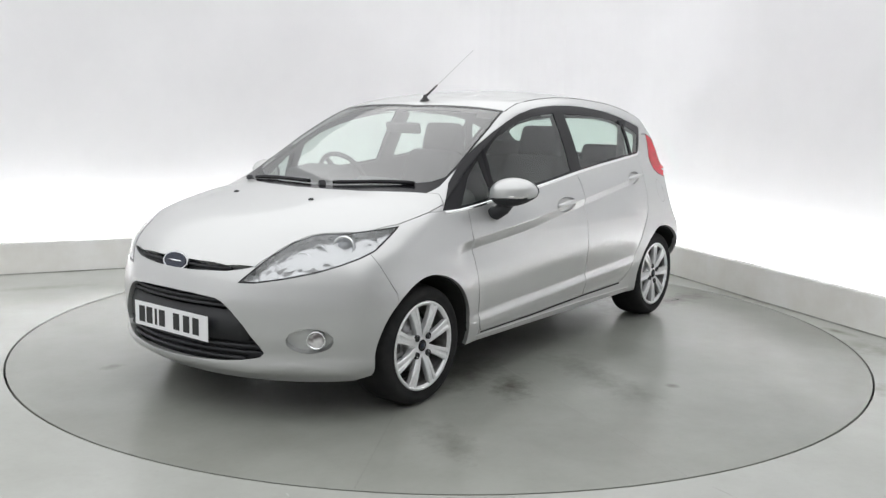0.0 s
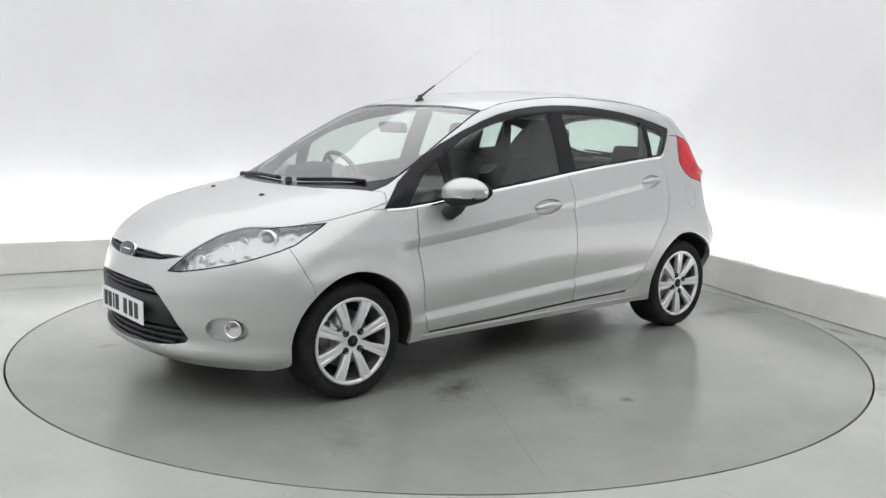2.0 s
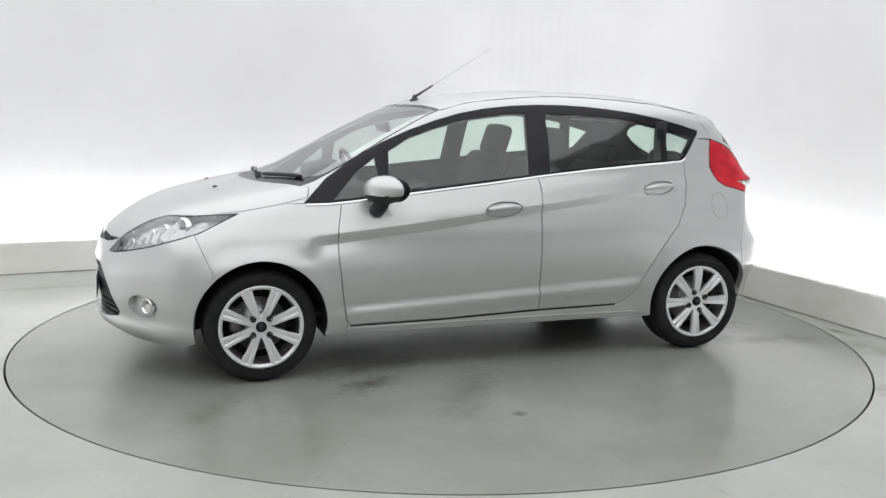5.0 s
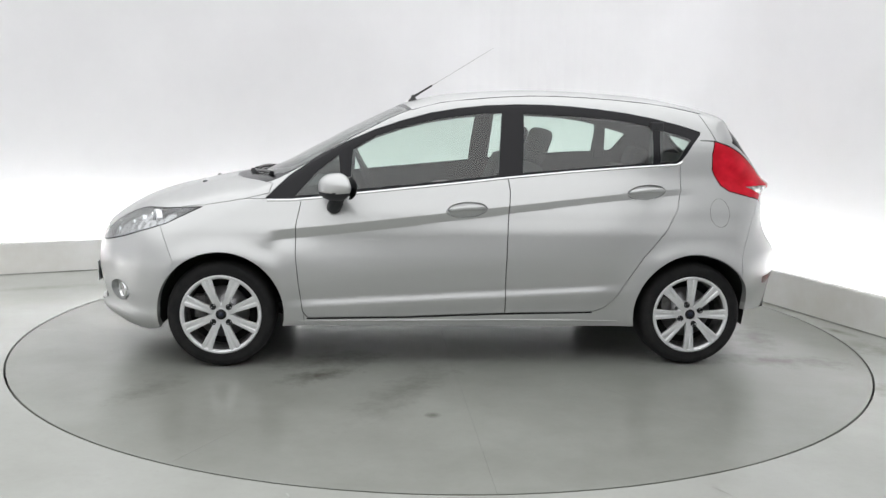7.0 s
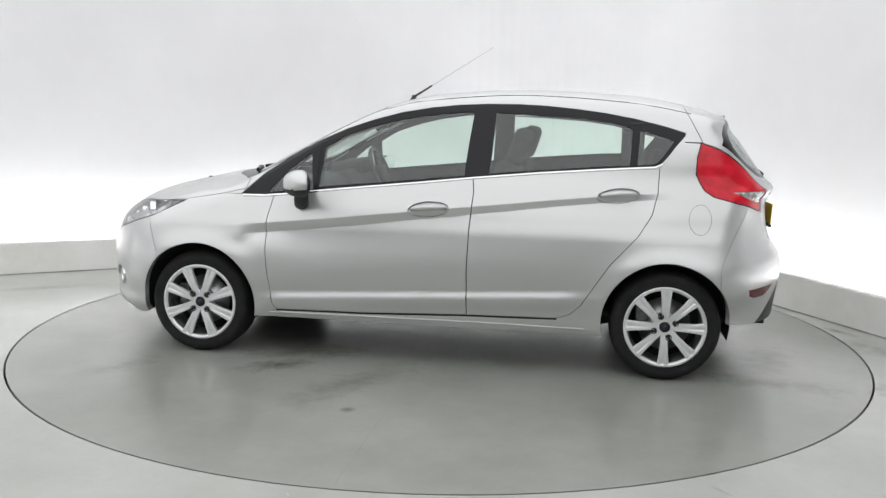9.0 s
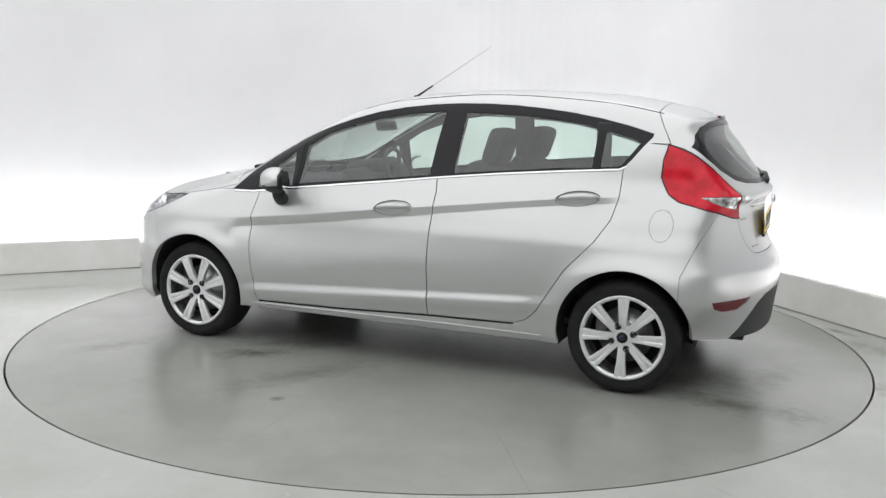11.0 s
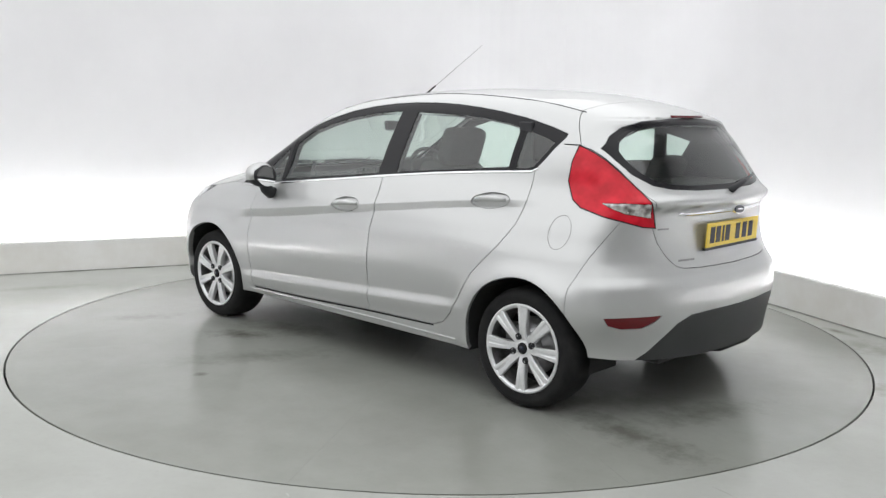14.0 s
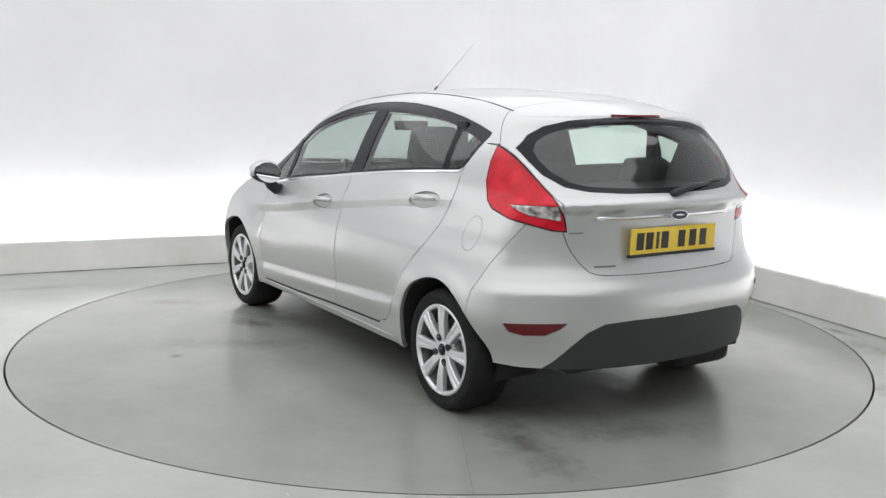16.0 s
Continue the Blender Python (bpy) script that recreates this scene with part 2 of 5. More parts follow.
def build_hall():
    # floor with a round hole
    bm = bmesh.new()
    n, reach = 128, 9.0
    inner = [bm.verts.new(((RADIUS + 0.011) * math.cos(2 * math.pi * i / n), (RADIUS + 0.011) * math.sin(2 * math.pi * i / n), 0)) for i in range(n)]
    outer = []
    for i in range(n):
        c, s = math.cos(2 * math.pi * i / n), math.sin(2 * math.pi * i / n)
        k = reach / max(abs(c), abs(s))
        outer.append(bm.verts.new((k * c, k * s, 0)))
    low = [bm.verts.new((v.co.x, v.co.y, -0.06)) for v in inner]
    for i in range(n):
        j = (i + 1) % n
        bm.faces.new((inner[i], outer[i], outer[j], inner[j]))
        bm.faces.new((low[i], inner[i], inner[j], low[j]))
    tagged(part("floor", bm, FLOOR, smooth=False), "worn grey-green painted concrete floor of the studio", "floor", kind="structure")
    pit = lathe([(RADIUS + 0.05, -0.055), (0.01, -0.055)], 96, "Z")
    tagged(part("floor_pit", pit, GAP, smooth=False), "dark pit under the turntable", "pit", kind="structure")
    # kerb, trough and walls
    kerb = prism(corner_strip(0.0, 0.07, 7.5, 8.5), -0.02, 0.246)
    bmesh.ops.bevel(kerb, geom=[e for e in kerb.edges if all(v.co.z > 0.2 for v in e.verts)], offset=0.006, segments=2, affect="EDGES")
    tagged(part("kerb_wall", kerb, KERB, smooth=False), "low off-white painted kerb wall round the studio floor, partly added unseen", "kerb", kind="structure")
    wall = prism(corner_strip(0.5, 0.62, 8.5, 9.5, 1.5, 24), -0.05, 3.2)
    tagged(part("wall_north", wall, WALL, smooth=False), "plain white studio backdrop wall with a rounded corner", "wall", kind="structure")
    # thin dark strip drawn along the foot of the kerb
    joint = prism(corner_strip(-0.007, 0.001, 8.0, 9.0), 0.0008, 0.007)
    tagged(part("kerb_joint", joint, DARK_LINE, smooth=False), "dark line along the foot of the kerb", "joint", kind="structure")
    # walls out of view, added to close the hall and shape its light
    for name, at, size in (("wall_south", (0, -7.6, 1.6), (15.2, 0.15, 3.2)), ("wall_west", (-6.7, -2.0, 1.6), (0.15, 11.2, 3.2)), ("wall_east", (6.7, -2.0, 1.6), (0.15, 11.2, 3.2)),
                           ("wall_far", (0, 8.95, 1.8), (18, 0.15, 3.6))):
        tagged(part(name, box(bmesh.new(), size, at), UNSEEN_GREY_WALL if name == "wall_south" else WALL, smooth=False), "plain grey wall, unseen, added to darken the door reflections" if name == "wall_south" else "plain white wall, unseen, added to close the hall", "wall", kind="structure")
    # out of view; added along with extra tube rows for the car's sides
    for name, at, size in (("kerb_south", (0, -7.1, 0.123), (12.4, 0.07, 0.246)), ("kerb_west", (-6.2, -3.6, 0.123), (0.07, 6.9, 0.246)), ("kerb_east", (6.2, -3.6, 0.123), (0.07, 6.9, 0.246))):
        tagged(part(name, box(bmesh.new(), size, at, bevel=0.005), KERB, smooth=False), "low off-white painted kerb wall round the studio floor, partly added unseen", "kerb", kind="structure")
    # ceiling out of view, added as a lid on the hall
    tagged(part("ceiling", box(bmesh.new(), (18.2, 18.2, 0.12), (0, 0, 3.66)), CEIL, smooth=False), "plain white ceiling, unseen, added to close the hall", "ceiling", kind="structure")


def build_turntable():
    disc = tagged(new("turntable"), "round turntable flush in the floor, painted grey-green, stained", "turntable")
    # twelve deck plates with fine joints, on a dark frame
    n = 16
    for k in range(12):
        a0 = math.radians(0.2 + 30 * k)
        mid = a0 + math.radians(15)
        shift = Vector((math.cos(mid), math.sin(mid))) * (0.0003 / math.sin(math.radians(15)))
        rim = [(math.cos(a0 + math.radians(30) * i / n) * RADIUS, math.sin(a0 + math.radians(30) * i / n) * RADIUS) for i in range(n + 1)]
        rim = [(x + shift.x * (1 if i in (0, n) else 1), y + shift.y) for i, (x, y) in enumerate(rim)]
        rim = [(x * RADIUS / math.hypot(x, y), y * RADIUS / math.hypot(x, y)) for x, y in rim]
        part("deck_plate", prism([tuple(shift)] + rim, -0.02, 0.0), DISC, disc, smooth=False)
    part("deck_frame", prism([(2.41 * math.cos(2 * math.pi * i / 96), 2.41 * math.sin(2 * math.pi * i / 96)) for i in range(96)], -0.04, -0.012), SEAM, disc, smooth=False)
    return disc


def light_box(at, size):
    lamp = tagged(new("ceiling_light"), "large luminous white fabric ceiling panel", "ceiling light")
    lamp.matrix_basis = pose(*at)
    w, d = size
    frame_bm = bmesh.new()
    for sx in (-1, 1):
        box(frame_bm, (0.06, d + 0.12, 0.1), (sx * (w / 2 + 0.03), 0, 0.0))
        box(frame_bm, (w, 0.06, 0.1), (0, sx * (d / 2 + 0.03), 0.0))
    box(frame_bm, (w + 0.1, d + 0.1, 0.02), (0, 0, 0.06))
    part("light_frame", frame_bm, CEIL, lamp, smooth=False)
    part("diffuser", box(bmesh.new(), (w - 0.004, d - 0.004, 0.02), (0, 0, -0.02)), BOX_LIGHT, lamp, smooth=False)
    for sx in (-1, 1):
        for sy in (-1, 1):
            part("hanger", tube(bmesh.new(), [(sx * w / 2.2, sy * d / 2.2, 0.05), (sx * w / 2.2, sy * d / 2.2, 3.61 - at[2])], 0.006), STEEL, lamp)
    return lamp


def tube_light(x, y, turn):
    fitting = tagged(new("tube_light"), "white fluorescent tube light behind the kerb, in partly added rows", "tube light", "tubes behind the kerb")
    fitting.matrix_basis = pose(x, y, 0.0, 0, 0, turn)
    part("batten", BATTEN, None, fitting)
    part("tube", TUBE, None, fitting)


def cove_tubes():
    """Rows of fluorescent tubes on the floor behind the kerbs; the side rows are unseen, added to light the car."""
    for way, out, count in ((WAY_A, OUT_A, 5), (WAY_B, OUT_B, 6)):
        a = math.degrees(math.atan2(way.y, way.x))
        for i in range(count):
            c = CORNER + out * 0.24 + way * (0.55 + 1.3 * i)
            tube_light(c.x, c.y, a)
    # unseen rows west and east, added to brighten the car's flanks
    for i in range(6):
        tube_light(-6.43, -6.2 + 1.3 * i, 90)
    for i in range(4):
        tube_light(6.43, -6.2 + 1.3 * i, 90)


BATTEN = mesh_of("batten", box(bmesh.new(), (1.24, 0.06, 0.05), (0, 0, 0.025), bevel=0.004), CEIL)
TUBE = mesh_of("tube", tube(bmesh.new(), [(-0.6, 0, 0.075), (0.6, 0, 0.075)], 0.016, 12), TUBE_LIGHT)


def floor_crack(points, width):
    bm = bmesh.new()
    left, right = [], []
    for i, (x, y) in enumerate(points):
        w = width * (1 - 0.7 * i / len(points))
        left.append(bm.verts.new((x - w, y, 0.0015)))
        right.append(bm.verts.new((x + w, y, 0.0015)))
    for i in range(len(points) - 1):
        bm.faces.new((left[i], right[i], right[i + 1], left[i + 1]))
    tagged(part("floor_crack", bm, DARK_LINE, smooth=False), "fine dark crack in the painted floor", "crack", kind="structure")


build_hall()
floor_crack([(-0.532, -2.455), (-0.515, -2.49), (-0.505, -2.53), (-0.48, -2.60), (-0.47, -2.72), (-0.44, -2.9)], 0.004)
floor_crack([(1.01, -2.33), (1.05, -2.39), (1.07, -2.44), (1.13, -2.52), (1.16, -2.65)], 0.003)
turntable = build_turntable()
# unseen panel, inferred from soft shadows; set left to brighten that side
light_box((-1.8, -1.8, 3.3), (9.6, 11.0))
cove_tubes()
# ---- shape of the car's skin: x forward, y to its left, z up, origin on the ground between the axles ----
@functools.lru_cache(maxsize=None)
def curve_slopes(points):
    xs, vs = np.array([p[0] for p in points], float), np.array([p[1] for p in points], float)
    h = np.diff(xs)
    d = np.diff(vs) / h
    m = np.zeros(len(xs))
    m[0], m[-1] = d[0], d[-1]
    for i in range(1, len(xs) - 1):
        if d[i - 1] * d[i] > 0:
            w1, w2 = 2 * h[i] + h[i - 1], h[i] + 2 * h[i - 1]
            m[i] = (w1 + w2) / (w1 / d[i - 1] + w2 / d[i])
    return xs, vs, h, m


def curve(x, *points):
    """A smooth curve through points (x, value)."""
    xs, vs, h, m = curve_slopes(points)
    x = np.clip(np.asarray(x, float), xs[0], xs[-1])
    i = np.clip(np.searchsorted(xs, x, side="right") - 1, 0, len(h) - 1)
    t = (x - xs[i]) / h[i]
    return ((1 + 2 * t) * (1 - t) ** 2 * vs[i] + t * (1 - t) ** 2 * h[i] * m[i]
            + t * t * (3 - 2 * t) * vs[i + 1] + t * t * (t - 1) * h[i] * m[i + 1])


def ramp(a, b, x):
    t = np.clip((np.asarray(x, float) - a) / (b - a), 0, 1)
    return t * t * (3 - 2 * t)


def smax(a, b, k):
    h = np.clip(0.5 + 0.5 * (a - b) / k, 0, 1)
    return b + (a - b) * h + k * h * (1 - h)


AXLE, ARCH, ARCH_Z, TYRE = 1.2445, 0.322, 0.29, 0.28


def crease_z(x):
    return curve(x, (-1.6, 0.972), (-1.1, 0.944), (-0.2, 0.852), (0.9, 0.728), (1.3, 0.69))


def skin_top(x, y):
    mid = curve(x, (-2.2, 1.18), (-1.58, 1.335), (-1.38, 1.392), (-1.03, 1.448), (-0.5, 1.468), (0.0, 1.44), (0.24, 1.392), (0.53, 1.265),
                (0.8, 1.124), (1.03, 1.005), (1.13, 0.972), (1.285, 0.949), (1.457, 0.914), (1.65, 0.866), (1.82, 0.806), (1.95, 0.74), (2.2, 0.58))
    crown = curve(x, (-1.6, 0.2), (-0.3, 0.16), (0.1, 0.14), (0.5, 0.07), (1.0, 0.06), (1.4, 0.08), (1.8, 0.12), (2.0, 0.14))
    edge = curve(x, (-0.3, 0.0), (0.1, 0.03), (0.5, 0.14), (1.0, 0.22), (1.4, 0.22), (1.8, 0.1), (2.0, 0.04))
    return mid - crown * y * y - edge * y ** 4


def skin_side(x, z):
    w = curve(z, (0.1, 0.70), (0.18, 0.755), (0.24, 0.785), (0.32, 0.797), (0.45, 0.818), (0.6, 0.832), (0.7, 0.832), (0.8, 0.812), (0.9, 0.772),
              (0.96, 0.745), (1.02, 0.715), (1.1, 0.683), (1.2, 0.64), (1.3, 0.59), (1.38, 0.548), (1.5, 0.47))
    w = w - 0.06 * ramp(0.3, 1.0, x) * ramp(0.5, 0.86, z) - 0.065 * ramp(-0.7, -1.5, x) * ramp(0.5, 0.82, z) * (1 - 0.55 * ramp(0.95, 1.2, z))
    w = w - 0.05 * ramp(1.3, 1.9, x) - 0.03 * ramp(-1.35, -1.8, x)
    # the crease along the doors, with a hollow under it
    below = crease_z(x) - z
    fade = (ramp(1.02, 0.9, x) + (ramp(1.25, 0.6, x) - ramp(1.02, 0.9, x)) * ramp(0.03, 0.12, below)) * ramp(-1.3, -1.0, x)
    deep = 0.034 + 0.018 * ramp(-0.9, 0.7, x)
    w = w - 0.5 * deep * fade * np.clip(below / deep, 0, 1) * ramp(0.3, 0.055, below)
    # the step low on the doors
    low = 0.372 - 0.052 * x - z
    w = w + 0.019 * ramp(0.98, 0.75, x) * ramp(-0.98, -0.7, x) * ramp(-0.042, 0.010, low) - 0.008 * ramp(0.98, 0.75, x) * ramp(-0.98, -0.7, x) * ramp(0.02, 0.09, low)
    # the lips of the wheel arches
    for ax in (AXLE, -AXLE):
        r = np.hypot(x - ax, z - ARCH_Z)
        w = w + 0.02 * np.exp(-((r - ARCH) / 0.075) ** 2) * ramp(0.8, 0.55, z)
    return w


def skin_front(y, z):
    mid = curve(z, (0.1, 1.86), (0.17, 1.93), (0.20, 1.975), (0.24, 2.028), (0.262, 2.034), (0.3, 2.026), (0.4, 2.044), (0.5, 2.045), (0.6, 2.022), (0.666, 1.995), (0.74, 1.95), (0.9, 1.8))
    return mid - 0.45 * y * y - 0.40 * y ** 4


def skin_rear(y, z):
    mid = curve(z, (0.1, -1.8), (0.25, -1.875), (0.4, -1.895), (0.52, -1.908), (0.6, -1.9), (0.66, -1.86), (0.72, -1.83), (0.8, -1.812), (0.9, -1.806), (0.925, -1.81), (0.95, -1.838), (0.968, -1.842),
                (1.0, -1.806), (1.1, -1.728), (1.2, -1.655), (1.29, -1.592), (1.315, -1.592), (1.335, -1.615), (1.5, -1.62))
    return mid + 0.28 * y * y + (0.3 + 0.25 * ramp(0.5, 0.3, z)) * y ** 4


def hull(x, y, z):
    """About the distance outside the car's skin."""
    y = np.abs(y)
    side = y - skin_side(x, z)
    e = 0.004
    tx = (skin_top(x + e, y) - skin_top(x - e, y)) / (2 * e)
    top = (z - skin_top(x, y)) / np.sqrt(1 + tx * tx)
    fz = (skin_front(y, z + e) - skin_front(y, z - e)) / (2 * e)
    fy = 0.9 * y + 1.6 * y ** 3
    front = (x - skin_front(y, z)) / np.sqrt(1 + fz * fz + fy * fy)
    rz = (skin_rear(y, z + e) - skin_rear(y, z - e)) / (2 * e)
    ry = 0.56 * y + 1.2 * y ** 3
    rear = (skin_rear(y, z) - x) / np.sqrt(1 + rz * rz + ry * ry)
    d = smax(side, top, 0.07 - 0.03 * ramp(-0.1, 0.2, x) * ramp(1.3, 1.1, x))
    d = smax(d, front, 0.05 + 0.06 * ramp(0.62, 0.8, z))
    return smax(d, rear, 0.06)


def onto_skin(start, way, reach):
    """The first points of the skin along rays that start outside it."""
    start, way = np.asarray(start, float), np.asarray(way, float)
    lo = np.zeros(len(start))
    hi = np.full(len(start), np.nan)
    steps = np.linspace(0, 1, 44)
    before = lo.copy()
    for s in steps:
        p = start + way * (s * reach)
        new_hit = np.isnan(hi) & (hull(p[:, 0], p[:, 1], p[:, 2]) < 0)
        hi[new_hit] = s
        before = np.where(np.isnan(hi), s, before)
    lo, hit = before, ~np.isnan(hi)
    hi = np.where(hit, hi, 1.0)
    for _ in range(15):
        m = 0.5 * (lo + hi)
        p = start + way * (m * reach)[:, None]
        inside = hull(p[:, 0], p[:, 1], p[:, 2]) < 0
        hi, lo = np.where(inside, m, hi), np.where(inside, lo, m)
    return start + way * (hi * reach)[:, None], hit
# ---- the car's skin as a fine half shell, cut along the outlines of its panels ----
def half_shell(step=0.024):
    lo, hi = np.array([-2.15, 0.0, -0.06]), np.array([2.2, 1.0, 1.62])
    cells = [int(round((b - a) / step)) for a, b in zip(lo, hi)]
    gx, gy, gz = (np.linspace(a, b, n + 1) for a, b, n in zip(lo, hi, cells))
    keys, points, quads = {}, [], []

    def vert(i, j, k):
        key = (i, j, k)
        if key not in keys:
            keys[key] = len(points)
            points.append((gx[i], gy[j], gz[k]))
        return keys[key]

    nx, ny, nz = cells
    for i in range(nx):
        for k in range(nz):
            quads.append((vert(i, ny, k), vert(i, ny, k + 1), vert(i + 1, ny, k + 1), vert(i + 1, ny, k)))
        for j in range(ny):
            quads.append((vert(i, j, nz), vert(i + 1, j, nz), vert(i + 1, j + 1, nz), vert(i, j + 1, nz)))
    for j in range(ny):
        for k in range(nz):
            quads.append((vert(nx, j, k), vert(nx, j + 1, k), vert(nx, j + 1, k + 1), vert(nx, j, k + 1)))
            quads.append((vert(0, j, k), vert(0, j, k + 1), vert(0, j + 1, k + 1), vert(0, j + 1, k)))
    p = np.array(points)
    heart = np.stack([np.clip(p[:, 0], -1.15, 1.35), np.zeros(len(p)), np.clip(p[:, 2] + 0.12, 0.3, 0.66)], 1)
    skin, _ = onto_skin(p, heart - p, 1.0)
    skin[p[:, 1] == 0, 1] = 0.0
    return skin, quads


def settle(bm):
    """Bring the points of the cuts onto the skin."""
    vs = list(bm.verts)
    p = np.array([v.co[:] for v in vs])
    for _ in range(3):
        p = p - skin_normals(p) * hull(p[:, 0], p[:, 1], p[:, 2])[:, None] * 0.9 * (np.abs(p[:, 1:2]) >= 0)
    for v, q in zip(vs, p):
        v.co = (q[0], q[1] if abs(v.co.y) > 1e-5 else 0.0, q[2])


UP = Vector((0, 0, 1))
VIEWS = {   # outward direction, and the axis that runs sideways in the drawing
    "side": (Vector((0, 1, 0)), Vector((1, 0, 0)), UP),
    "front": (Vector((1, 0, 0)), Vector((0, 1, 0)), UP),
    "rear": (Vector((-1, 0, 0)), Vector((0, 1, 0)), UP),
    "top": (UP, Vector((1, 0, 0)), Vector((0, 1, 0))),
    "front_corner": (Vector((1, 1, 0)).normalized(), Vector((1, -1, 0)).normalized(), UP),
    "rear_corner": (Vector((-1, 1, 0)).normalized(), Vector((1, 1, 0)).normalized(), UP),
}


def inside(a, b, outline):
    hit = False
    for (ax, ay), (bx, by) in zip(outline, outline[1:] + outline[:1]):
        if (ay > b) != (by > b) and a < (bx - ax) * (b - ay) / (by - ay) + ax:
            hit = not hit
    return hit


def knife(bm, layer, view, outline, region, face=0.08, only=None, keep=()):
    """Cut the shell along an outline drawn in a view, and give the faces within it to a region."""
    out, across, up = VIEWS[view]
    if len(outline[0]) == 3:
        outline = [(Vector(p).dot(across), Vector(p).dot(up)) for p in outline]
    lo = (min(p[0] for p in outline), min(p[1] for p in outline))
    hi = (max(p[0] for p in outline), max(p[1] for p in outline))

    ax0, ax1, ax2 = across
    up0, up1, up2 = up
    spans = {}

    def near(f, x0, y0, x1, y1):
        s = spans.get(f)
        if s is None:
            a, b = [], []
            for v in f.verts:
                x, y, z = v.co
                a.append(x * ax0 + y * ax1 + z * ax2)
                b.append(x * up0 + y * up1 + z * up2)
            s = spans[f] = (min(a), max(a), min(b), max(b))
        return s[0] <= x1 and s[1] >= x0 and s[2] <= y1 and s[3] >= y0

    bm.normal_update()
    pool = [f for f in bm.faces if f.normal.dot(out) > face - 0.06 and near(f, *lo, *hi)
            and (only is None or only(f.calc_center_median()))]
    spans = {f: spans[f] for f in pool}
    e = 0.002
    for (ax, ay), (bx, by) in zip(outline, outline[1:] + outline[:1]):
        n = across * (by - ay) - up * (bx - ax)
        if n.length < 1e-6:
            continue
        box_near = (min(ax, bx) - e, min(ay, by) - e, max(ax, bx) + e, max(ay, by) + e)
        touch = [f for f in pool if near(f, *box_near)]
        if not touch:
            continue
        ids = set(touch)
        rest = [f for f in pool if f not in ids]
        geom = list({v for f in touch for v in f.verts}) + list({g for f in touch for g in f.edges}) + touch
        made = bmesh.ops.bisect_plane(bm, geom=geom, dist=2e-5, plane_co=across * ax + up * ay, plane_no=n)
        for f in touch:
            spans.pop(f, None)
        pool = rest + [g for g in made["geom"] if isinstance(g, bmesh.types.BMFace)]
    for f in pool:
        c = f.calc_center_median()
        if f[layer] not in keep and inside(c.dot(across), c.dot(up), outline):
            f[layer] = region


def circle(cx, cy, r, n=36, ry=None):
    return [(cx + r * math.cos(2 * math.pi * i / n), cy + (ry or r) * math.sin(2 * math.pi * i / n)) for i in range(n)]


def tilted_oval(cx, cy, rx, ry, slope, n=32):
    return [(cx + x, cy + y - slope * x) for x, y in circle(0.0, 0.0, rx, n, ry)]


def skin_normals(p):
    e = 0.002
    g = np.stack([hull(p[:, 0] + e, p[:, 1], p[:, 2]) - hull(p[:, 0] - e, p[:, 1], p[:, 2]),
                  hull(p[:, 0], p[:, 1] + e, p[:, 2]) - hull(p[:, 0], p[:, 1] - e, p[:, 2]),
                  hull(p[:, 0], p[:, 1], p[:, 2] + e) - hull(p[:, 0], p[:, 1], p[:, 2] - e)], 1)
    return g / np.maximum(np.linalg.norm(g, axis=1, keepdims=True), 1e-9)


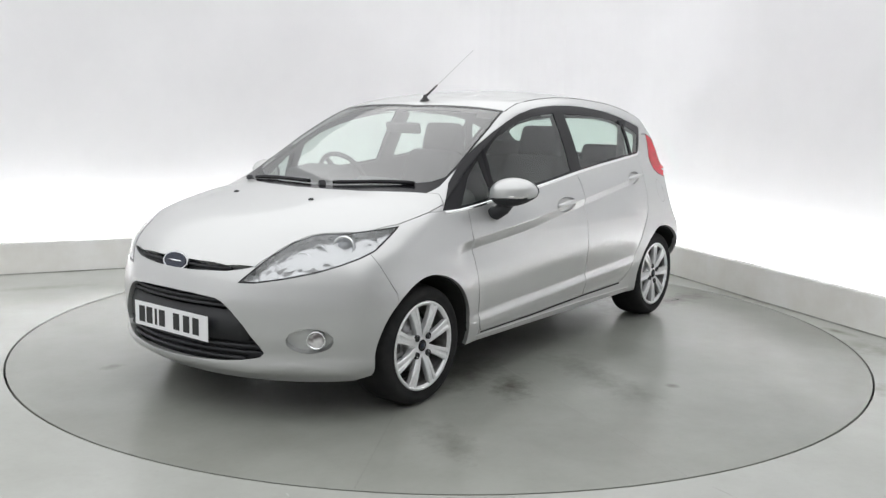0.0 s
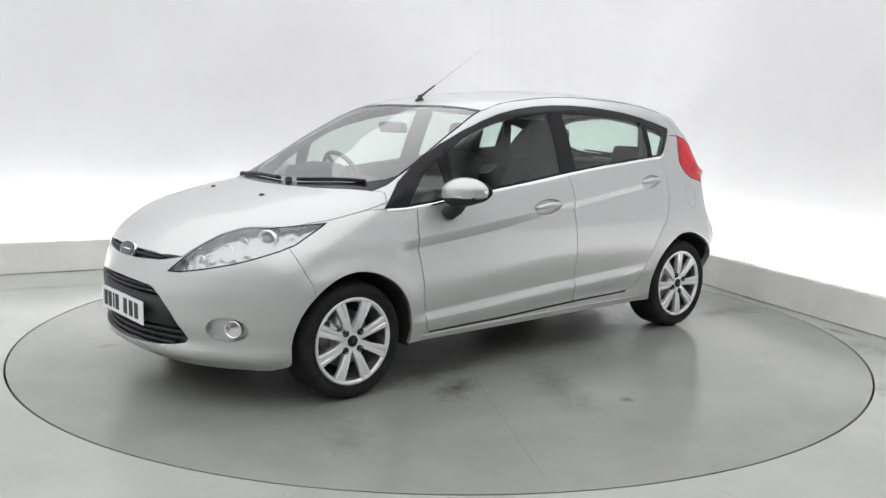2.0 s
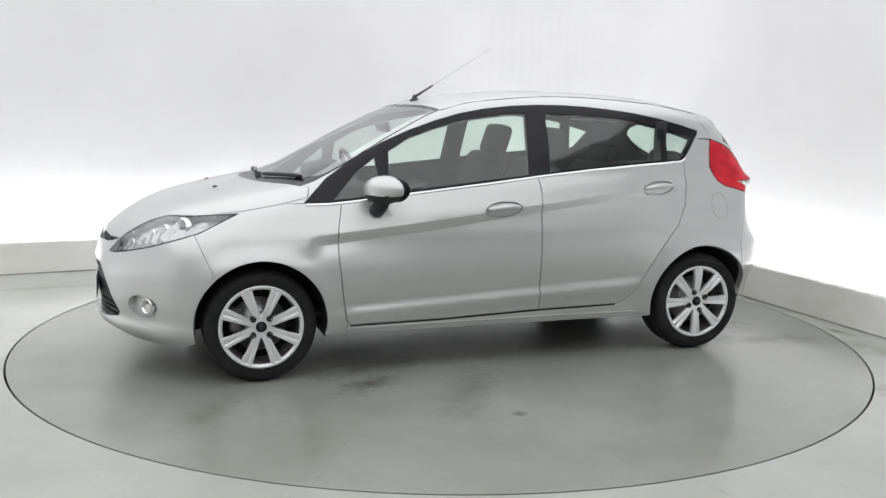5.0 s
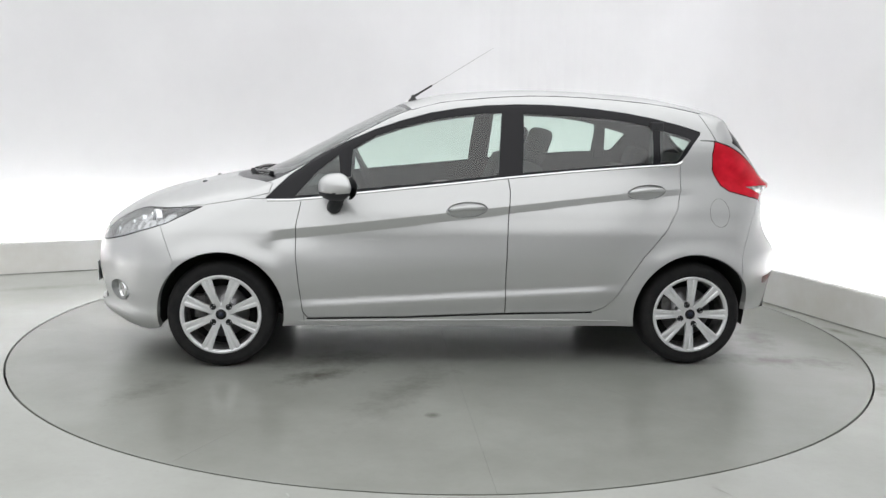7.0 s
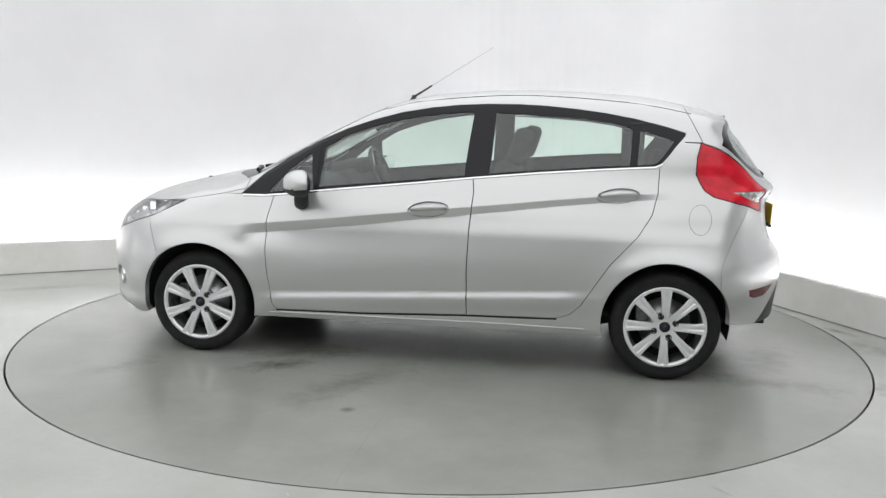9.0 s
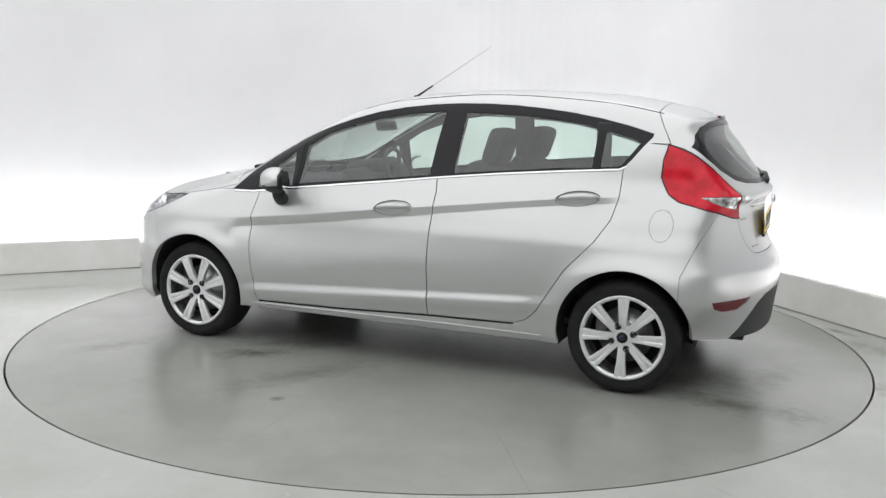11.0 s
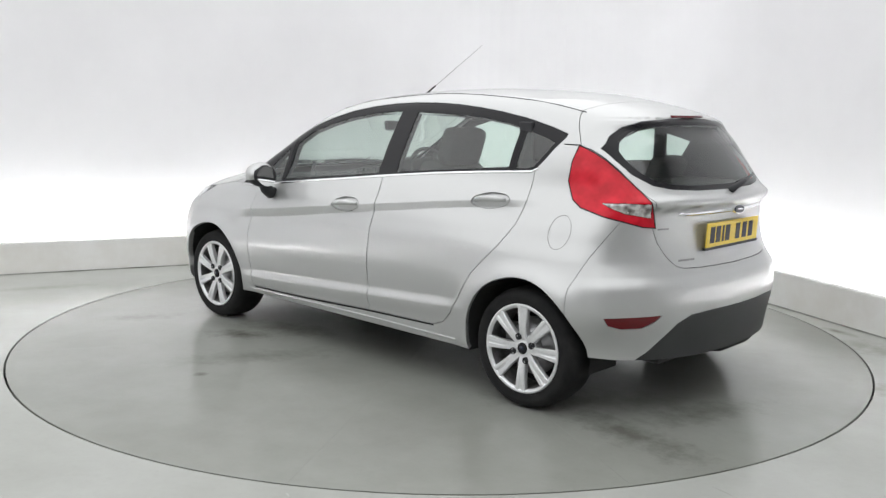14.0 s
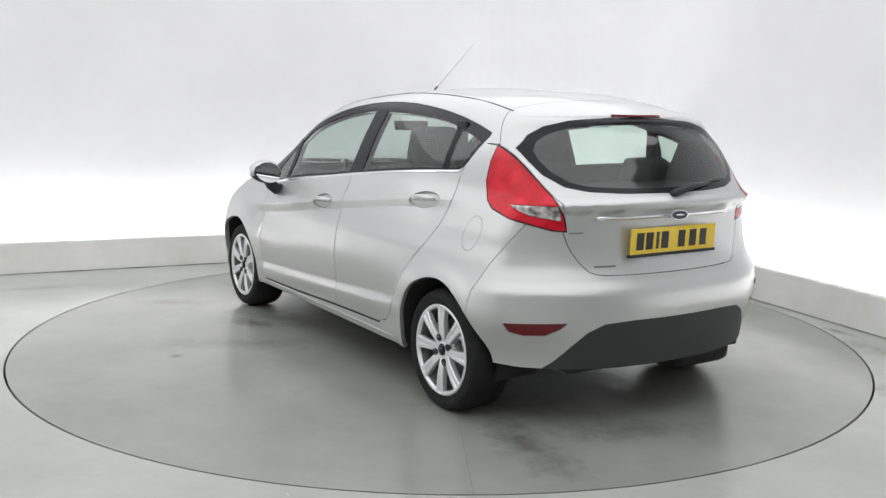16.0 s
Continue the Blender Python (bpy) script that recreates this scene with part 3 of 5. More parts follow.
def panel_mesh(name, faces, mat, sides, sink=0.0, gap=0.0, rim=0.018, pick=None, inward=False):
    """A mesh of shell faces. sides: 1 the left half, -1 its mirror image, 0 both joined. sink: metres under the skin; gap: how far
    its edges draw back; rim: how far they turn in."""
    faces = [f for f in faces if pick is None or pick(f)]
    index, pts, polys = {}, [], []
    for f in faces:
        for v in f.verts:
            if v not in index:
                index[v] = len(pts)
                pts.append(v.co[:])
        polys.append([index[v] for v in f.verts])
    p = np.array(pts)
    p[np.abs(p[:, 1]) < 1e-5, 1] = 0.0
    n = skin_normals(p)
    count = {}
    for k, poly in enumerate(polys):
        for a, b in zip(poly, poly[1:] + poly[:1]):
            count.setdefault((min(a, b), max(a, b)), []).append((a, b, k))
    border = [v[0] for v in count.values() if len(v) == 1]
    border = [(a, b, k) for a, b, k in border if not (p[a, 1] == 0 and p[b, 1] == 0)]
    draw = np.zeros_like(p)
    for a, b, k in border:
        c = p[polys[k]].mean(0)
        t = p[b] - p[a]
        t = t / max(np.linalg.norm(t), 1e-9)
        d = c - p[a]
        d = d - t * d.dot(t) - n[a] * d.dot(n[a])
        d = d / max(np.linalg.norm(d), 1e-9)
        draw[a] += d
        draw[b] += d
    size = np.linalg.norm(draw, axis=1, keepdims=True)
    draw = np.where(size > 1e-6, draw / np.maximum(size, 1e-9), 0)
    draw[p[:, 1] == 0, 1] = 0
    p = p + draw * gap - n * sink
    verts, norms = [tuple(v) for v in p], [tuple(v) for v in n]
    if rim:
        for a, b, k in border:
            s = (draw[a] + draw[b]) * (-1 if rim > 0 else 1)
            s = tuple(s / max(np.linalg.norm(s), 1e-9))
            i = len(verts)
            verts += [tuple(p[a]), tuple(p[b]), tuple(p[b] - n[b] * rim), tuple(p[a] - n[a] * rim)]
            norms += [s] * 4
            polys.append([i + 1, i, i + 3, i + 2])
    if inward:
        norms, polys = [tuple(-c for c in v) for v in norms], [q[::-1] for q in polys]
    if sides <= 0:
        other = [(x, -y, z) for x, y, z in verts]
        other_n = [(x, -y, z) for x, y, z in norms]
        if sides == 0:
            seam = {i: i for i, v in enumerate(verts) if abs(v[1]) < 1e-7}
            shift = {}
            for i in range(len(other)):
                if i in seam:
                    shift[i] = i
                else:
                    shift[i] = len(verts)
                    verts.append(other[i])
                    norms.append(other_n[i])
            polys = polys + [[shift[i] for i in q[::-1]] for q in polys]
        else:
            verts, norms, polys = other, other_n, [q[::-1] for q in polys]
    me = bpy.data.meshes.new(name)
    me.from_pydata(verts, [], polys)
    me.shade_smooth()
    me.normals_split_custom_set_from_vertices(norms)
    me.materials.append(mat)
    return me
# ---- the car ----
BODY, WING, BUMPER, BONNET, COWL, SCREEN_R, SURROUND, GLASS_F, GLASS_Q, GLASS_R, GLASS_RQ, DOOR_F, DOOR_R, HATCH, REAR_GLASS, REAR_GLOSS, TAIL, TAIL_CLEAR, HEAD, \
    SLOT, GRILLE, FOG, REFLEX, SKIRT, GONE, REAR_BUMPER, FLAP, CUP_F, CUP_R = range(29)


def cut_shell():
    skin, quads = half_shell()
    me = bpy.data.meshes.new("shell")
    me.from_pydata([tuple(p) for p in skin], [], quads)
    bm = bmesh.new()
    bm.from_mesh(me)
    bpy.data.meshes.remove(me)
    bmesh.ops.remove_doubles(bm, verts=bm.verts, dist=1e-5)
    bmesh.ops.recalc_face_normals(bm, faces=bm.faces)
    layer = bm.faces.layers.int.new("region")
    cut = lambda *a, **k: knife(bm, layer, *a, **k)
    # lines along the crease of the doors, so that it stays crisp
    along = [1.25 - 0.1 * i for i in range(27)]
    for off in (0.008, 0.0, -0.012, -0.025, -0.036, -0.048, -0.060):
        line = [(x, float(crease_z(x)) + off) for x in along]
        cut("side", line + [(x, z - 0.0055) for x, z in line[::-1]], BODY)
    for off in (0.044, 0.034, 0.022, 0.010, -0.002, -0.014):
        line = [(x, 0.372 - 0.052 * x + off) for x in along[3:24]]
        cut("side", line + [(x, z - 0.0055) for x, z in line[::-1]], BODY)
    settle(bm)
    ahead, behind = (lambda c: c.x > 1.2), (lambda c: c.x < -1.2)
    # wings, bumpers
    cut("side", [(0.995, 0.877), (0.825, 0.87), (0.861, 0.745), (0.862, 0.60), (0.848, 0.457), (0.820, 0.275), (0.815, 0.1), (1.45, 0.1), (1.475, 0.56), (1.55, 0.735),
                 (1.48, 0.835), (1.34, 0.85), (1.117, 0.875)], WING)
    cut("side", [(1.45, 0.05), (1.475, 0.56), (1.55, 0.735), (1.75, 0.69), (1.93, 0.63), (1.9, 0.68), (2.3, 0.685), (2.3, 0.05)], BUMPER, face=-2)
    cut("side", [(-1.50, 0.05), (-1.50, 0.60), (-1.56, 0.74), (-1.645, 0.90), (-2.2, 0.90), (-2.2, 0.05)], REAR_BUMPER, face=-2)
    # bonnet, cowl and windscreen
    cut("top", [(2.05, -0.1), (1.984, 0.0), (1.975, 0.12), (1.95, 0.282), (1.902, 0.408), (1.843, 0.445), (1.746, 0.480), (1.667, 0.520), (1.60, 0.585), (1.53, 0.645), (1.465, 0.677),
                (1.337, 0.708), (1.117, 0.712), (1.0, 0.709), (0.985, 0.67), (1.02, 0.62), (1.104, 0.46), (1.175, 0.34), (1.225, 0.20), (1.25, 0.0), (1.25, -0.1)],
        BONNET, only=ahead_of(0.9), face=0.05)
    cut("top", [(1.25, -0.1), (1.25, 0.0), (1.225, 0.20), (1.175, 0.34), (1.104, 0.46), (1.02, 0.62), (0.95, 0.640), (0.80, 0.632), (0.635, 0.612), (0.45, 0.586), (0.262, 0.545),
                (0.275, 0.42), (0.29, 0.25), (0.31, 0.0), (0.31, -0.1)], COWL, only=ahead_of(0.1))
    cut("top", [(1.165, -0.1), (1.165, 0.0), (1.145, 0.20), (1.095, 0.34), (1.02, 0.47), (0.935, 0.585), (0.885, 0.622), (0.80, 0.621), (0.635, 0.602), (0.45, 0.576), (0.282, 0.536),
                (0.293, 0.42), (0.31, 0.25), (0.33, 0.0), (0.33, -0.1)], SCREEN_R, only=ahead_of(0.1))
    # doors, then the side windows
    cut("side", [(0.825, 0.92), (0.861, 0.745), (0.862, 0.60), (0.848, 0.457), (0.826, 0.30), (0.80, 0.268), (0.344, 0.272), (-0.232, 0.292), (-0.229, 0.52), (-0.236, 0.757),
                 (-0.25, 0.93), (-0.258, 1.03)], DOOR_F)
    cut("side", [(-0.236, 1.03), (-0.25, 0.93), (-0.236, 0.757), (-0.229, 0.52), (-0.232, 0.292), (-0.5, 0.296), (-0.70, 0.300), (-0.765, 0.322), (-0.82, 0.375), (-0.88, 0.472),
                 (-0.957, 0.592), (-1.09, 0.737), (-1.155, 0.84), (-1.182, 0.95), (-1.187, 1.09)], DOOR_R)
    cut("side", [(1.022, 0.877), (0.899, 0.995), (0.754, 1.093), (0.606, 1.172), (0.458, 1.237), (0.310, 1.288), (0.161, 1.329), (0.010, 1.356), (-0.141, 1.373), (-0.293, 1.381),
                 (-0.445, 1.382), (-0.60, 1.376), (-0.75, 1.363), (-0.90, 1.345), (-1.052, 1.319), (-1.203, 1.284), (-1.312, 1.252), (-1.307, 1.235), (-1.264, 1.185), (-1.225, 1.132), (-1.193, 1.096),
                 (-1.162, 1.080), (-1.039, 1.073), (-0.886, 1.064), (-0.585, 1.040), (-0.243, 1.006), (0.008, 0.977), (0.301, 0.946), (0.595, 0.914), (0.742, 0.893), (0.89, 0.878)], SURROUND)
    cut("side", [(0.585, 0.93), (0.572, 1.135), (0.457, 1.205), (0.309, 1.256), (0.160, 1.294), (0.010, 1.318), (-0.12, 1.332), (-0.222, 1.338), (-0.205, 1.17), (-0.192, 1.012), (0.1, 0.98), (0.35, 0.955)], GLASS_F)
    cut("side", [(0.87, 0.892), (0.76, 1.015), (0.645, 1.105), (0.625, 0.913)], GLASS_Q)
    cut("side", [(-0.322, 1.026), (-0.340, 1.336), (-0.594, 1.328), (-0.80, 1.316), (-0.95, 1.296), (-1.045, 1.274), (-1.035, 1.083), (-0.886, 1.076), (-0.585, 1.051)], GLASS_R)
    cut("side", [(-1.075, 1.088), (-1.085, 1.262), (-1.19, 1.235), (-1.258, 1.212), (-1.175, 1.10), (-1.15, 1.091)], GLASS_RQ)
    # tailgate with its window
    cut("side", [(-1.31, 1.50), (-1.318, 1.356), (-1.345, 1.303), (-1.398, 1.203), (-2.0, 1.203), (-2.0, 1.50)], HATCH, face=-2)
    cut("rear", [(-0.1, 0.672), (0.28, 0.674), (0.378, 0.678), (0.415, 0.690), (0.453, 0.733), (0.488, 0.793), (0.508, 0.856), (0.520, 0.922), (0.53, 0.974), (0.55, 1.012), (0.579, 1.071),
                 (0.604, 1.143), (0.612, 1.18), (0.612, 1.207), (-0.1, 1.207)], HATCH, only=lambda c: c.x < -1.30)
    cut("rear", [(-0.1, 1.330), (0.2, 1.324), (0.351, 1.311), (0.469, 1.284), (0.54, 1.248), (0.596, 1.195), (0.581, 1.144), (0.551, 1.089), (0.484, 1.041), (0.397, 1.023), (0.242, 1.014),
                 (-0.1, 1.010)], REAR_GLOSS, only=lambda c: c.x < -1.40)
    cut("rear", [(-0.1, 1.300), (0.2, 1.295), (0.35, 1.284), (0.45, 1.260), (0.52, 1.225), (0.55, 1.185), (0.54, 1.14), (0.51, 1.095), (0.455, 1.058), (0.385, 1.042), (0.242, 1.034), (-0.1, 1.030)],
        REAR_GLASS, only=lambda c: c.x < -1.40)
    # lamps
    cut("rear_corner", [(-1.390, 0.613, 1.207), (-1.466, 0.613, 1.180), (-1.535, 0.604, 1.143), (-1.622, 0.579, 1.071), (-1.681, 0.550, 1.012), (-1.713, 0.530, 0.974), (-1.734, 0.520, 0.922),
                        (-1.738, 0.508, 0.856), (-1.710, 0.566, 0.861), (-1.652, 0.654, 0.889), (-1.579, 0.687, 0.906), (-1.458, 0.687, 0.936), (-1.410, 0.678, 0.967),
                        (-1.365, 0.654, 1.048), (-1.369, 0.636, 1.134)], TAIL, only=behind)
    cut("rear_corner", [(-1.556, 0.666, 0.964), (-1.64, 0.62, 0.968), (-1.716, 0.532, 0.964), (-1.728, 0.532, 0.902), (-1.666, 0.637, 0.922), (-1.61, 0.66, 0.94)], TAIL_CLEAR, only=behind)
    cut("front_corner", [(1.955, 0.357, 0.612), (1.906, 0.408, 0.672), (1.843, 0.443, 0.724), (1.746, 0.477, 0.777), (1.667, 0.517, 0.804), (1.630, 0.548, 0.811), (1.553, 0.625, 0.814),
                         (1.465, 0.677, 0.823), (1.335, 0.717, 0.832), (1.419, 0.735, 0.794), (1.520, 0.743, 0.744), (1.593, 0.728, 0.719), (1.685, 0.684, 0.689),
                         (1.759, 0.626, 0.663), (1.855, 0.524, 0.634), (1.923, 0.426, 0.614)], HEAD, only=ahead)
    # openings of the front and rear bumpers
    cut("front", [(-0.1, 0.684), (0.0, 0.684), (0.107, 0.683), (0.282, 0.677), (0.404, 0.680), (0.35, 0.667), (0.291, 0.656), (0.131, 0.647), (-0.1, 0.643)], SLOT, only=lambda c: c.x > 1.8)
    cut("front", [(-0.1, 0.556), (0.0, 0.555), (0.15, 0.551), (0.270, 0.542), (0.304, 0.529), (0.340, 0.501), (0.399, 0.433), (0.451, 0.351), (0.466, 0.318), (0.45, 0.298), (0.38, 0.283),
                  (0.305, 0.274), (0.121, 0.264), (-0.1, 0.261)], GRILLE, only=lambda c: c.x > 1.7)
    cut("front_corner", [(Vector((1.80, 0.625, z)) + VIEWS["front_corner"][1] * a)[:] for a, z in circle(0.0, 0.377, 0.098, 36, 0.053)], FOG, only=ahead)
    cut("rear_corner", [(-1.647, 0.754, 0.483), (-1.802, 0.534, 0.489), (-1.783, 0.562, 0.461), (-1.747, 0.606, 0.434), (-1.691, 0.680, 0.431), (-1.656, 0.728, 0.446)], REFLEX, only=behind)
    cut("rear", [(-0.1, 0.489), (0.251, 0.489), (0.383, 0.480), (0.450, 0.446), (0.505, 0.384), (0.556, 0.319), (0.588, 0.29), (0.60, 0.27), (0.60, 0.1), (-0.1, 0.1)], SKIRT, only=lambda c: c.x < -1.5, face=-2)
    cut("side", circle(-1.392, 0.826, 0.056, 32, 0.074), FLAP)
    cut("side", tilted_oval(-0.02, 0.836, 0.104, 0.038, 0.07), CUP_F)
    cut("side", tilted_oval(-0.985, 0.932, 0.104, 0.036, 0.08), CUP_R)
    # wheel arches and the open underside
    for ax in (AXLE, -AXLE):
        cut("side", circle(ax, ARCH_Z, ARCH, 56), GONE, face=-2, only=lambda c: c.y > 0.35)
        cut("side", [(ax - ARCH + 0.02, 0.25), (ax + ARCH - 0.02, 0.25), (ax + ARCH - 0.02, -0.1), (ax - ARCH + 0.02, -0.1)], GONE, face=-2, only=lambda c: c.y > 0.35)
    settle(bm)
    cut("side", [(2.4, 0.178), (1.95, 0.178), (1.62, 0.185), (1.56, 0.205), (0.93, 0.222), (-0.92, 0.215), (-1.50, 0.285), (-1.56, 0.295), (-1.65, 0.285), (-2.4, 0.275), (-2.4, -0.2), (2.4, -0.2)], GONE, face=-2)
    by = {}
    for f in bm.faces:
        by.setdefault(f[layer], []).append(f)
    return bm, by


def ahead_of(x):
    return lambda c: c.x > x


car = tagged(new("car"), "silver five-door hatchback car parked on the turntable", "car")
shell_bm, REGION = cut_shell()


def panel(name, regions, mat, sides, label="", parent=None, **k):
    faces = [f for r in (regions if isinstance(regions, tuple) else (regions,)) for f in REGION.get(r, [])]
    return part(name, panel_mesh(name, faces, mat, sides, **k), None, parent or car, label)


def skin_at(x, z):
    """The y of the skin on the left of the car."""
    p, _ = onto_skin([(x, 1.2, z)], [(0, -1, 0)], 1.2)
    return float(p[0][1])


def skin_ahead(y, z, end=1):
    p, _ = onto_skin([(end * 2.4, y, z)], [(-end, 0, 0)], 1.5)
    return float(p[0][0])


def skin_aheads(ys, z, end=1):
    p, _ = onto_skin([(end * 2.4, y, z) for y in ys], [(-end, 0, 0)] * len(ys), 1.5)
    return [float(x) for x in p[:, 0]]


def skin_aboves(points):
    p, _ = onto_skin([(x, y, 1.8) for x, y in points], [(0, 0, -1)] * len(points), 1.5)
    return [float(z) for z in p[:, 2]]


def skin_above(x, y):
    p, _ = onto_skin([(x, y, 1.8)], [(0, 0, -1)], 1.5)
    return float(p[0][2])


GAP_W = 0.0025
panel("body_shell", (BODY, FLAP), PAINT, 0, "silver painted roof, pillars, sills and rear quarters", gap=0.0012, rim=0.02)
panel("bonnet", BONNET, PAINT, 0, gap=GAP_W)
front_bumper = panel("front_bumper", BUMPER, PAINT, 0, gap=0.001, rim=0.03)
rear_bumper = panel("rear_bumper", REAR_BUMPER, PAINT, 0, gap=0.0012, rim=0.03)
tailgate = panel("tailgate", HATCH, PAINT, 0, gap=GAP_W, rim=0.02)
panel("windscreen", SCREEN_R, SCREEN, 0, "clear green-tinted windscreen", sink=0.003, rim=0.004)
panel("windscreen_surround", COWL, TRIM, 0, "black cowl and border round the windscreen", sink=0.002, rim=0.01)
panel("rear_window", REAR_GLASS, GLASS, 0, "green-tinted rear window", parent=tailgate, rim=0.004)
panel("rear_window_border", REAR_GLOSS, TRIM, 0, "gloss black border round the rear window", parent=tailgate, rim=0.01)
panel("rear_skirt", SKIRT, VALANCE, 0, "grained charcoal plastic lower rear bumper", parent=rear_bumper, rim=0.05)
doors = {}
for sd in (1, -1):
    panel("front_wing", WING, PAINT, sd, gap=GAP_W * 0.6, rim=0.02)
    doors["F", sd] = panel("front_door", DOOR_F, PAINT, sd, gap=GAP_W)
    doors["R", sd] = panel("rear_door", DOOR_R, PAINT, sd, gap=GAP_W)
    panel("window_surround", SURROUND, TRIM, sd, "black window frames and pillars", sink=0.003, rim=0.012)
    panel("door_window", GLASS_F, GLASS, sd, "green-tinted door glass", doors["F", sd], sink=0.006, rim=0.003)
    panel("door_window", GLASS_R, GLASS, sd, "green-tinted door glass", doors["R", sd], sink=0.006, rim=0.003)
    panel("quarter_window", GLASS_Q, GLASS, sd, "small fixed window by the mirror", sink=0.005, rim=0.003)
    panel("quarter_window", GLASS_RQ, GLASS, sd, "small fixed window behind the rear door", sink=0.005, rim=0.003)
    panel("rear_reflector", REFLEX, DARKRED, sd, "dark red reflector strip in the bumper", rear_bumper, sink=0.004, rim=0.008)


# ---- lamps cut from the shell, and thin dark seals round them ----
def border_mesh(name, faces, mat, sd, width, lift=0.0008):
    index, pts, count = {}, [], {}
    for f in faces:
        c = f.calc_center_median()
        vs = list(f.verts)
        for a, b in zip(vs, vs[1:] + vs[:1]):
            key = frozenset((a.index, b.index))
            count.setdefault(key, []).append((a, b, c))
    draw = {}
    edges = [v[0] for v in count.values() if len(v) == 1]
    for a, b, c in edges:
        t = (b.co - a.co).normalized()
        d = (c - a.co) - t * (c - a.co).dot(t)
        for v in (a, b):
            draw[v] = draw.get(v, Vector()) + d.normalized()
    verts = list(draw)
    p = np.array([v.co[:] for v in verts])
    n = skin_normals(p)
    place = {v: i for i, v in enumerate(verts)}
    outer = p + n * lift
    inner = outer + np.array([draw[v].normalized()[:] for v in verts]) * width
    both = np.concatenate([outer, inner])
    both[:, 1] *= sd
    k = len(verts)
    polys = [(place[a], place[b], place[b] + k, place[a] + k) for a, b, c in edges]
    me = bpy.data.meshes.new(name)
    me.from_pydata([tuple(v) for v in both], [], polys)
    me.materials.append(mat)
    return me


shell_bm.verts.index_update()
LAMP_GLASS = material("lamp_glass", (0.2, 0.21, 0.22), 0.06, 0.3, 1.0)
panel_made = {}
for sd in (1, -1):
    panel_made["head", sd] = panel_mesh("headlight", REGION[HEAD], LENS, sd, gap=0.001, rim=0.006)
    panel_made["head_bowl", sd] = panel_mesh("headlight_bowl", REGION[HEAD], REFLECTOR, sd, sink=0.03, rim=-0.026)
    panel_made["head_edge", sd] = border_mesh("headlight_edge", REGION[HEAD], TRIM, sd, 0.006)
    panel_made["fog_bowl", sd] = panel_mesh("fog_light", REGION[FOG], PAINT, sd, sink=0.034, rim=-0.033)
    panel_made["tail", sd] = panel_mesh("tail_light", REGION[TAIL], RED, sd, gap=0.002, rim=0.012)
    panel_made["tail_clear", sd] = panel_mesh("reversing_lens", REGION[TAIL_CLEAR], CLEAR_LAMP, sd, sink=0.002, rim=0.004)
    panel_made["tail_edge", sd] = border_mesh("tail_light_edge", REGION[TAIL] + REGION[TAIL_CLEAR], TRIM, sd, 0.005)
FLAP_SEAM = border_mesh("fuel_flap_seam", REGION[FLAP], SEAM, 1, 0.0022, 0.0006)
part("fuel_flap_seam", FLAP_SEAM, None, car, "round seam of the fuel flap")


# ---- linings inside the shell ----
def linings():
    keep = (BODY, WING, DOOR_F, DOOR_R, HATCH, FLAP, REAR_GLOSS, SURROUND, TAIL, TAIL_CLEAR)
    faces = [f for r in keep for f in REGION.get(r, [])]
    mid = lambda f: f.calc_center_median()
    low = panel_mesh("door_lining", faces, DASH, 0, sink=0.035, rim=0.0, inward=True, pick=lambda f: 0.3 < mid(f).z < 1.34 and -1.75 < mid(f).x < 1.1 and mid(f).z < skin_lining(mid(f).x))
    part("door_lining", low, None, car, "dark grey inner door and pillar lining")
    roof = panel_mesh("headlining", faces, LINING, 0, sink=0.03, rim=0.0, inward=True, pick=lambda f: mid(f).z >= skin_lining(mid(f).x) and -1.5 < mid(f).x < 0.9)
    part("headlining", roof, None, car, "pale grey headlining")


def skin_lining(x):
    return 1.37 if x > -1.1 else 1.30


linings()


# ---- wheels ----
def spoke_mesh():
    """A straight bar from the hub to the rim, wider outside, with a shallow groove along its outer half."""
    bm = bmesh.new()
    rows = [(0.035, 0.0190, 0.016, 0.030, 0.0), (0.075, 0.0195, 0.0235, 0.030, 0.0), (0.105, 0.0212, 0.0275, 0.028, 0.0015), (0.15, 0.0250, 0.030, 0.026, 0.004), (0.201, 0.0305, 0.029, 0.024, 0.005)]
    rings = []
    for r, w, y, d, g in rows:
        prof = [(-w, y - 0.004), (-w * 0.86, y), (-w * 0.34, y), (-w * 0.16, y - g), (w * 0.16, y - g), (w * 0.34, y), (w * 0.86, y), (w, y - 0.004), (w * 0.92, y - d), (-w * 0.92, y - d)]
        rings.append([bm.verts.new((x, yy, r)) for x, yy in prof])
    n = len(rings[0])
    for p, q in zip(rings, rings[1:]):
        for i in range(n):
            bm.faces.new((p[i], p[(i + 1) % n], q[(i + 1) % n], q[i]))
    bm.faces.new(rings[0][::-1])
    bm.faces.new(rings[-1])
    bmesh.ops.recalc_face_normals(bm, faces=bm.faces)
    return mesh_of("spoke", bm, ALLOY, smooth=False)


BARREL_ME = mesh_of("wheel_barrel", lathe([(0.150, -0.10), (0.178, -0.098), (0.181, -0.05), (0.183, 0.0), (0.187, 0.018)], 72), BARREL)
RIM = lathe([(0.187, 0.018), (0.188, 0.022), (0.196, 0.030), (0.205, 0.031), (0.2085, 0.026), (0.207, 0.018), (0.202, 0.0), (0.2, -0.1), (0.178, -0.11)], 72)
RIM = mesh_of("rim", RIM, ALLOY)
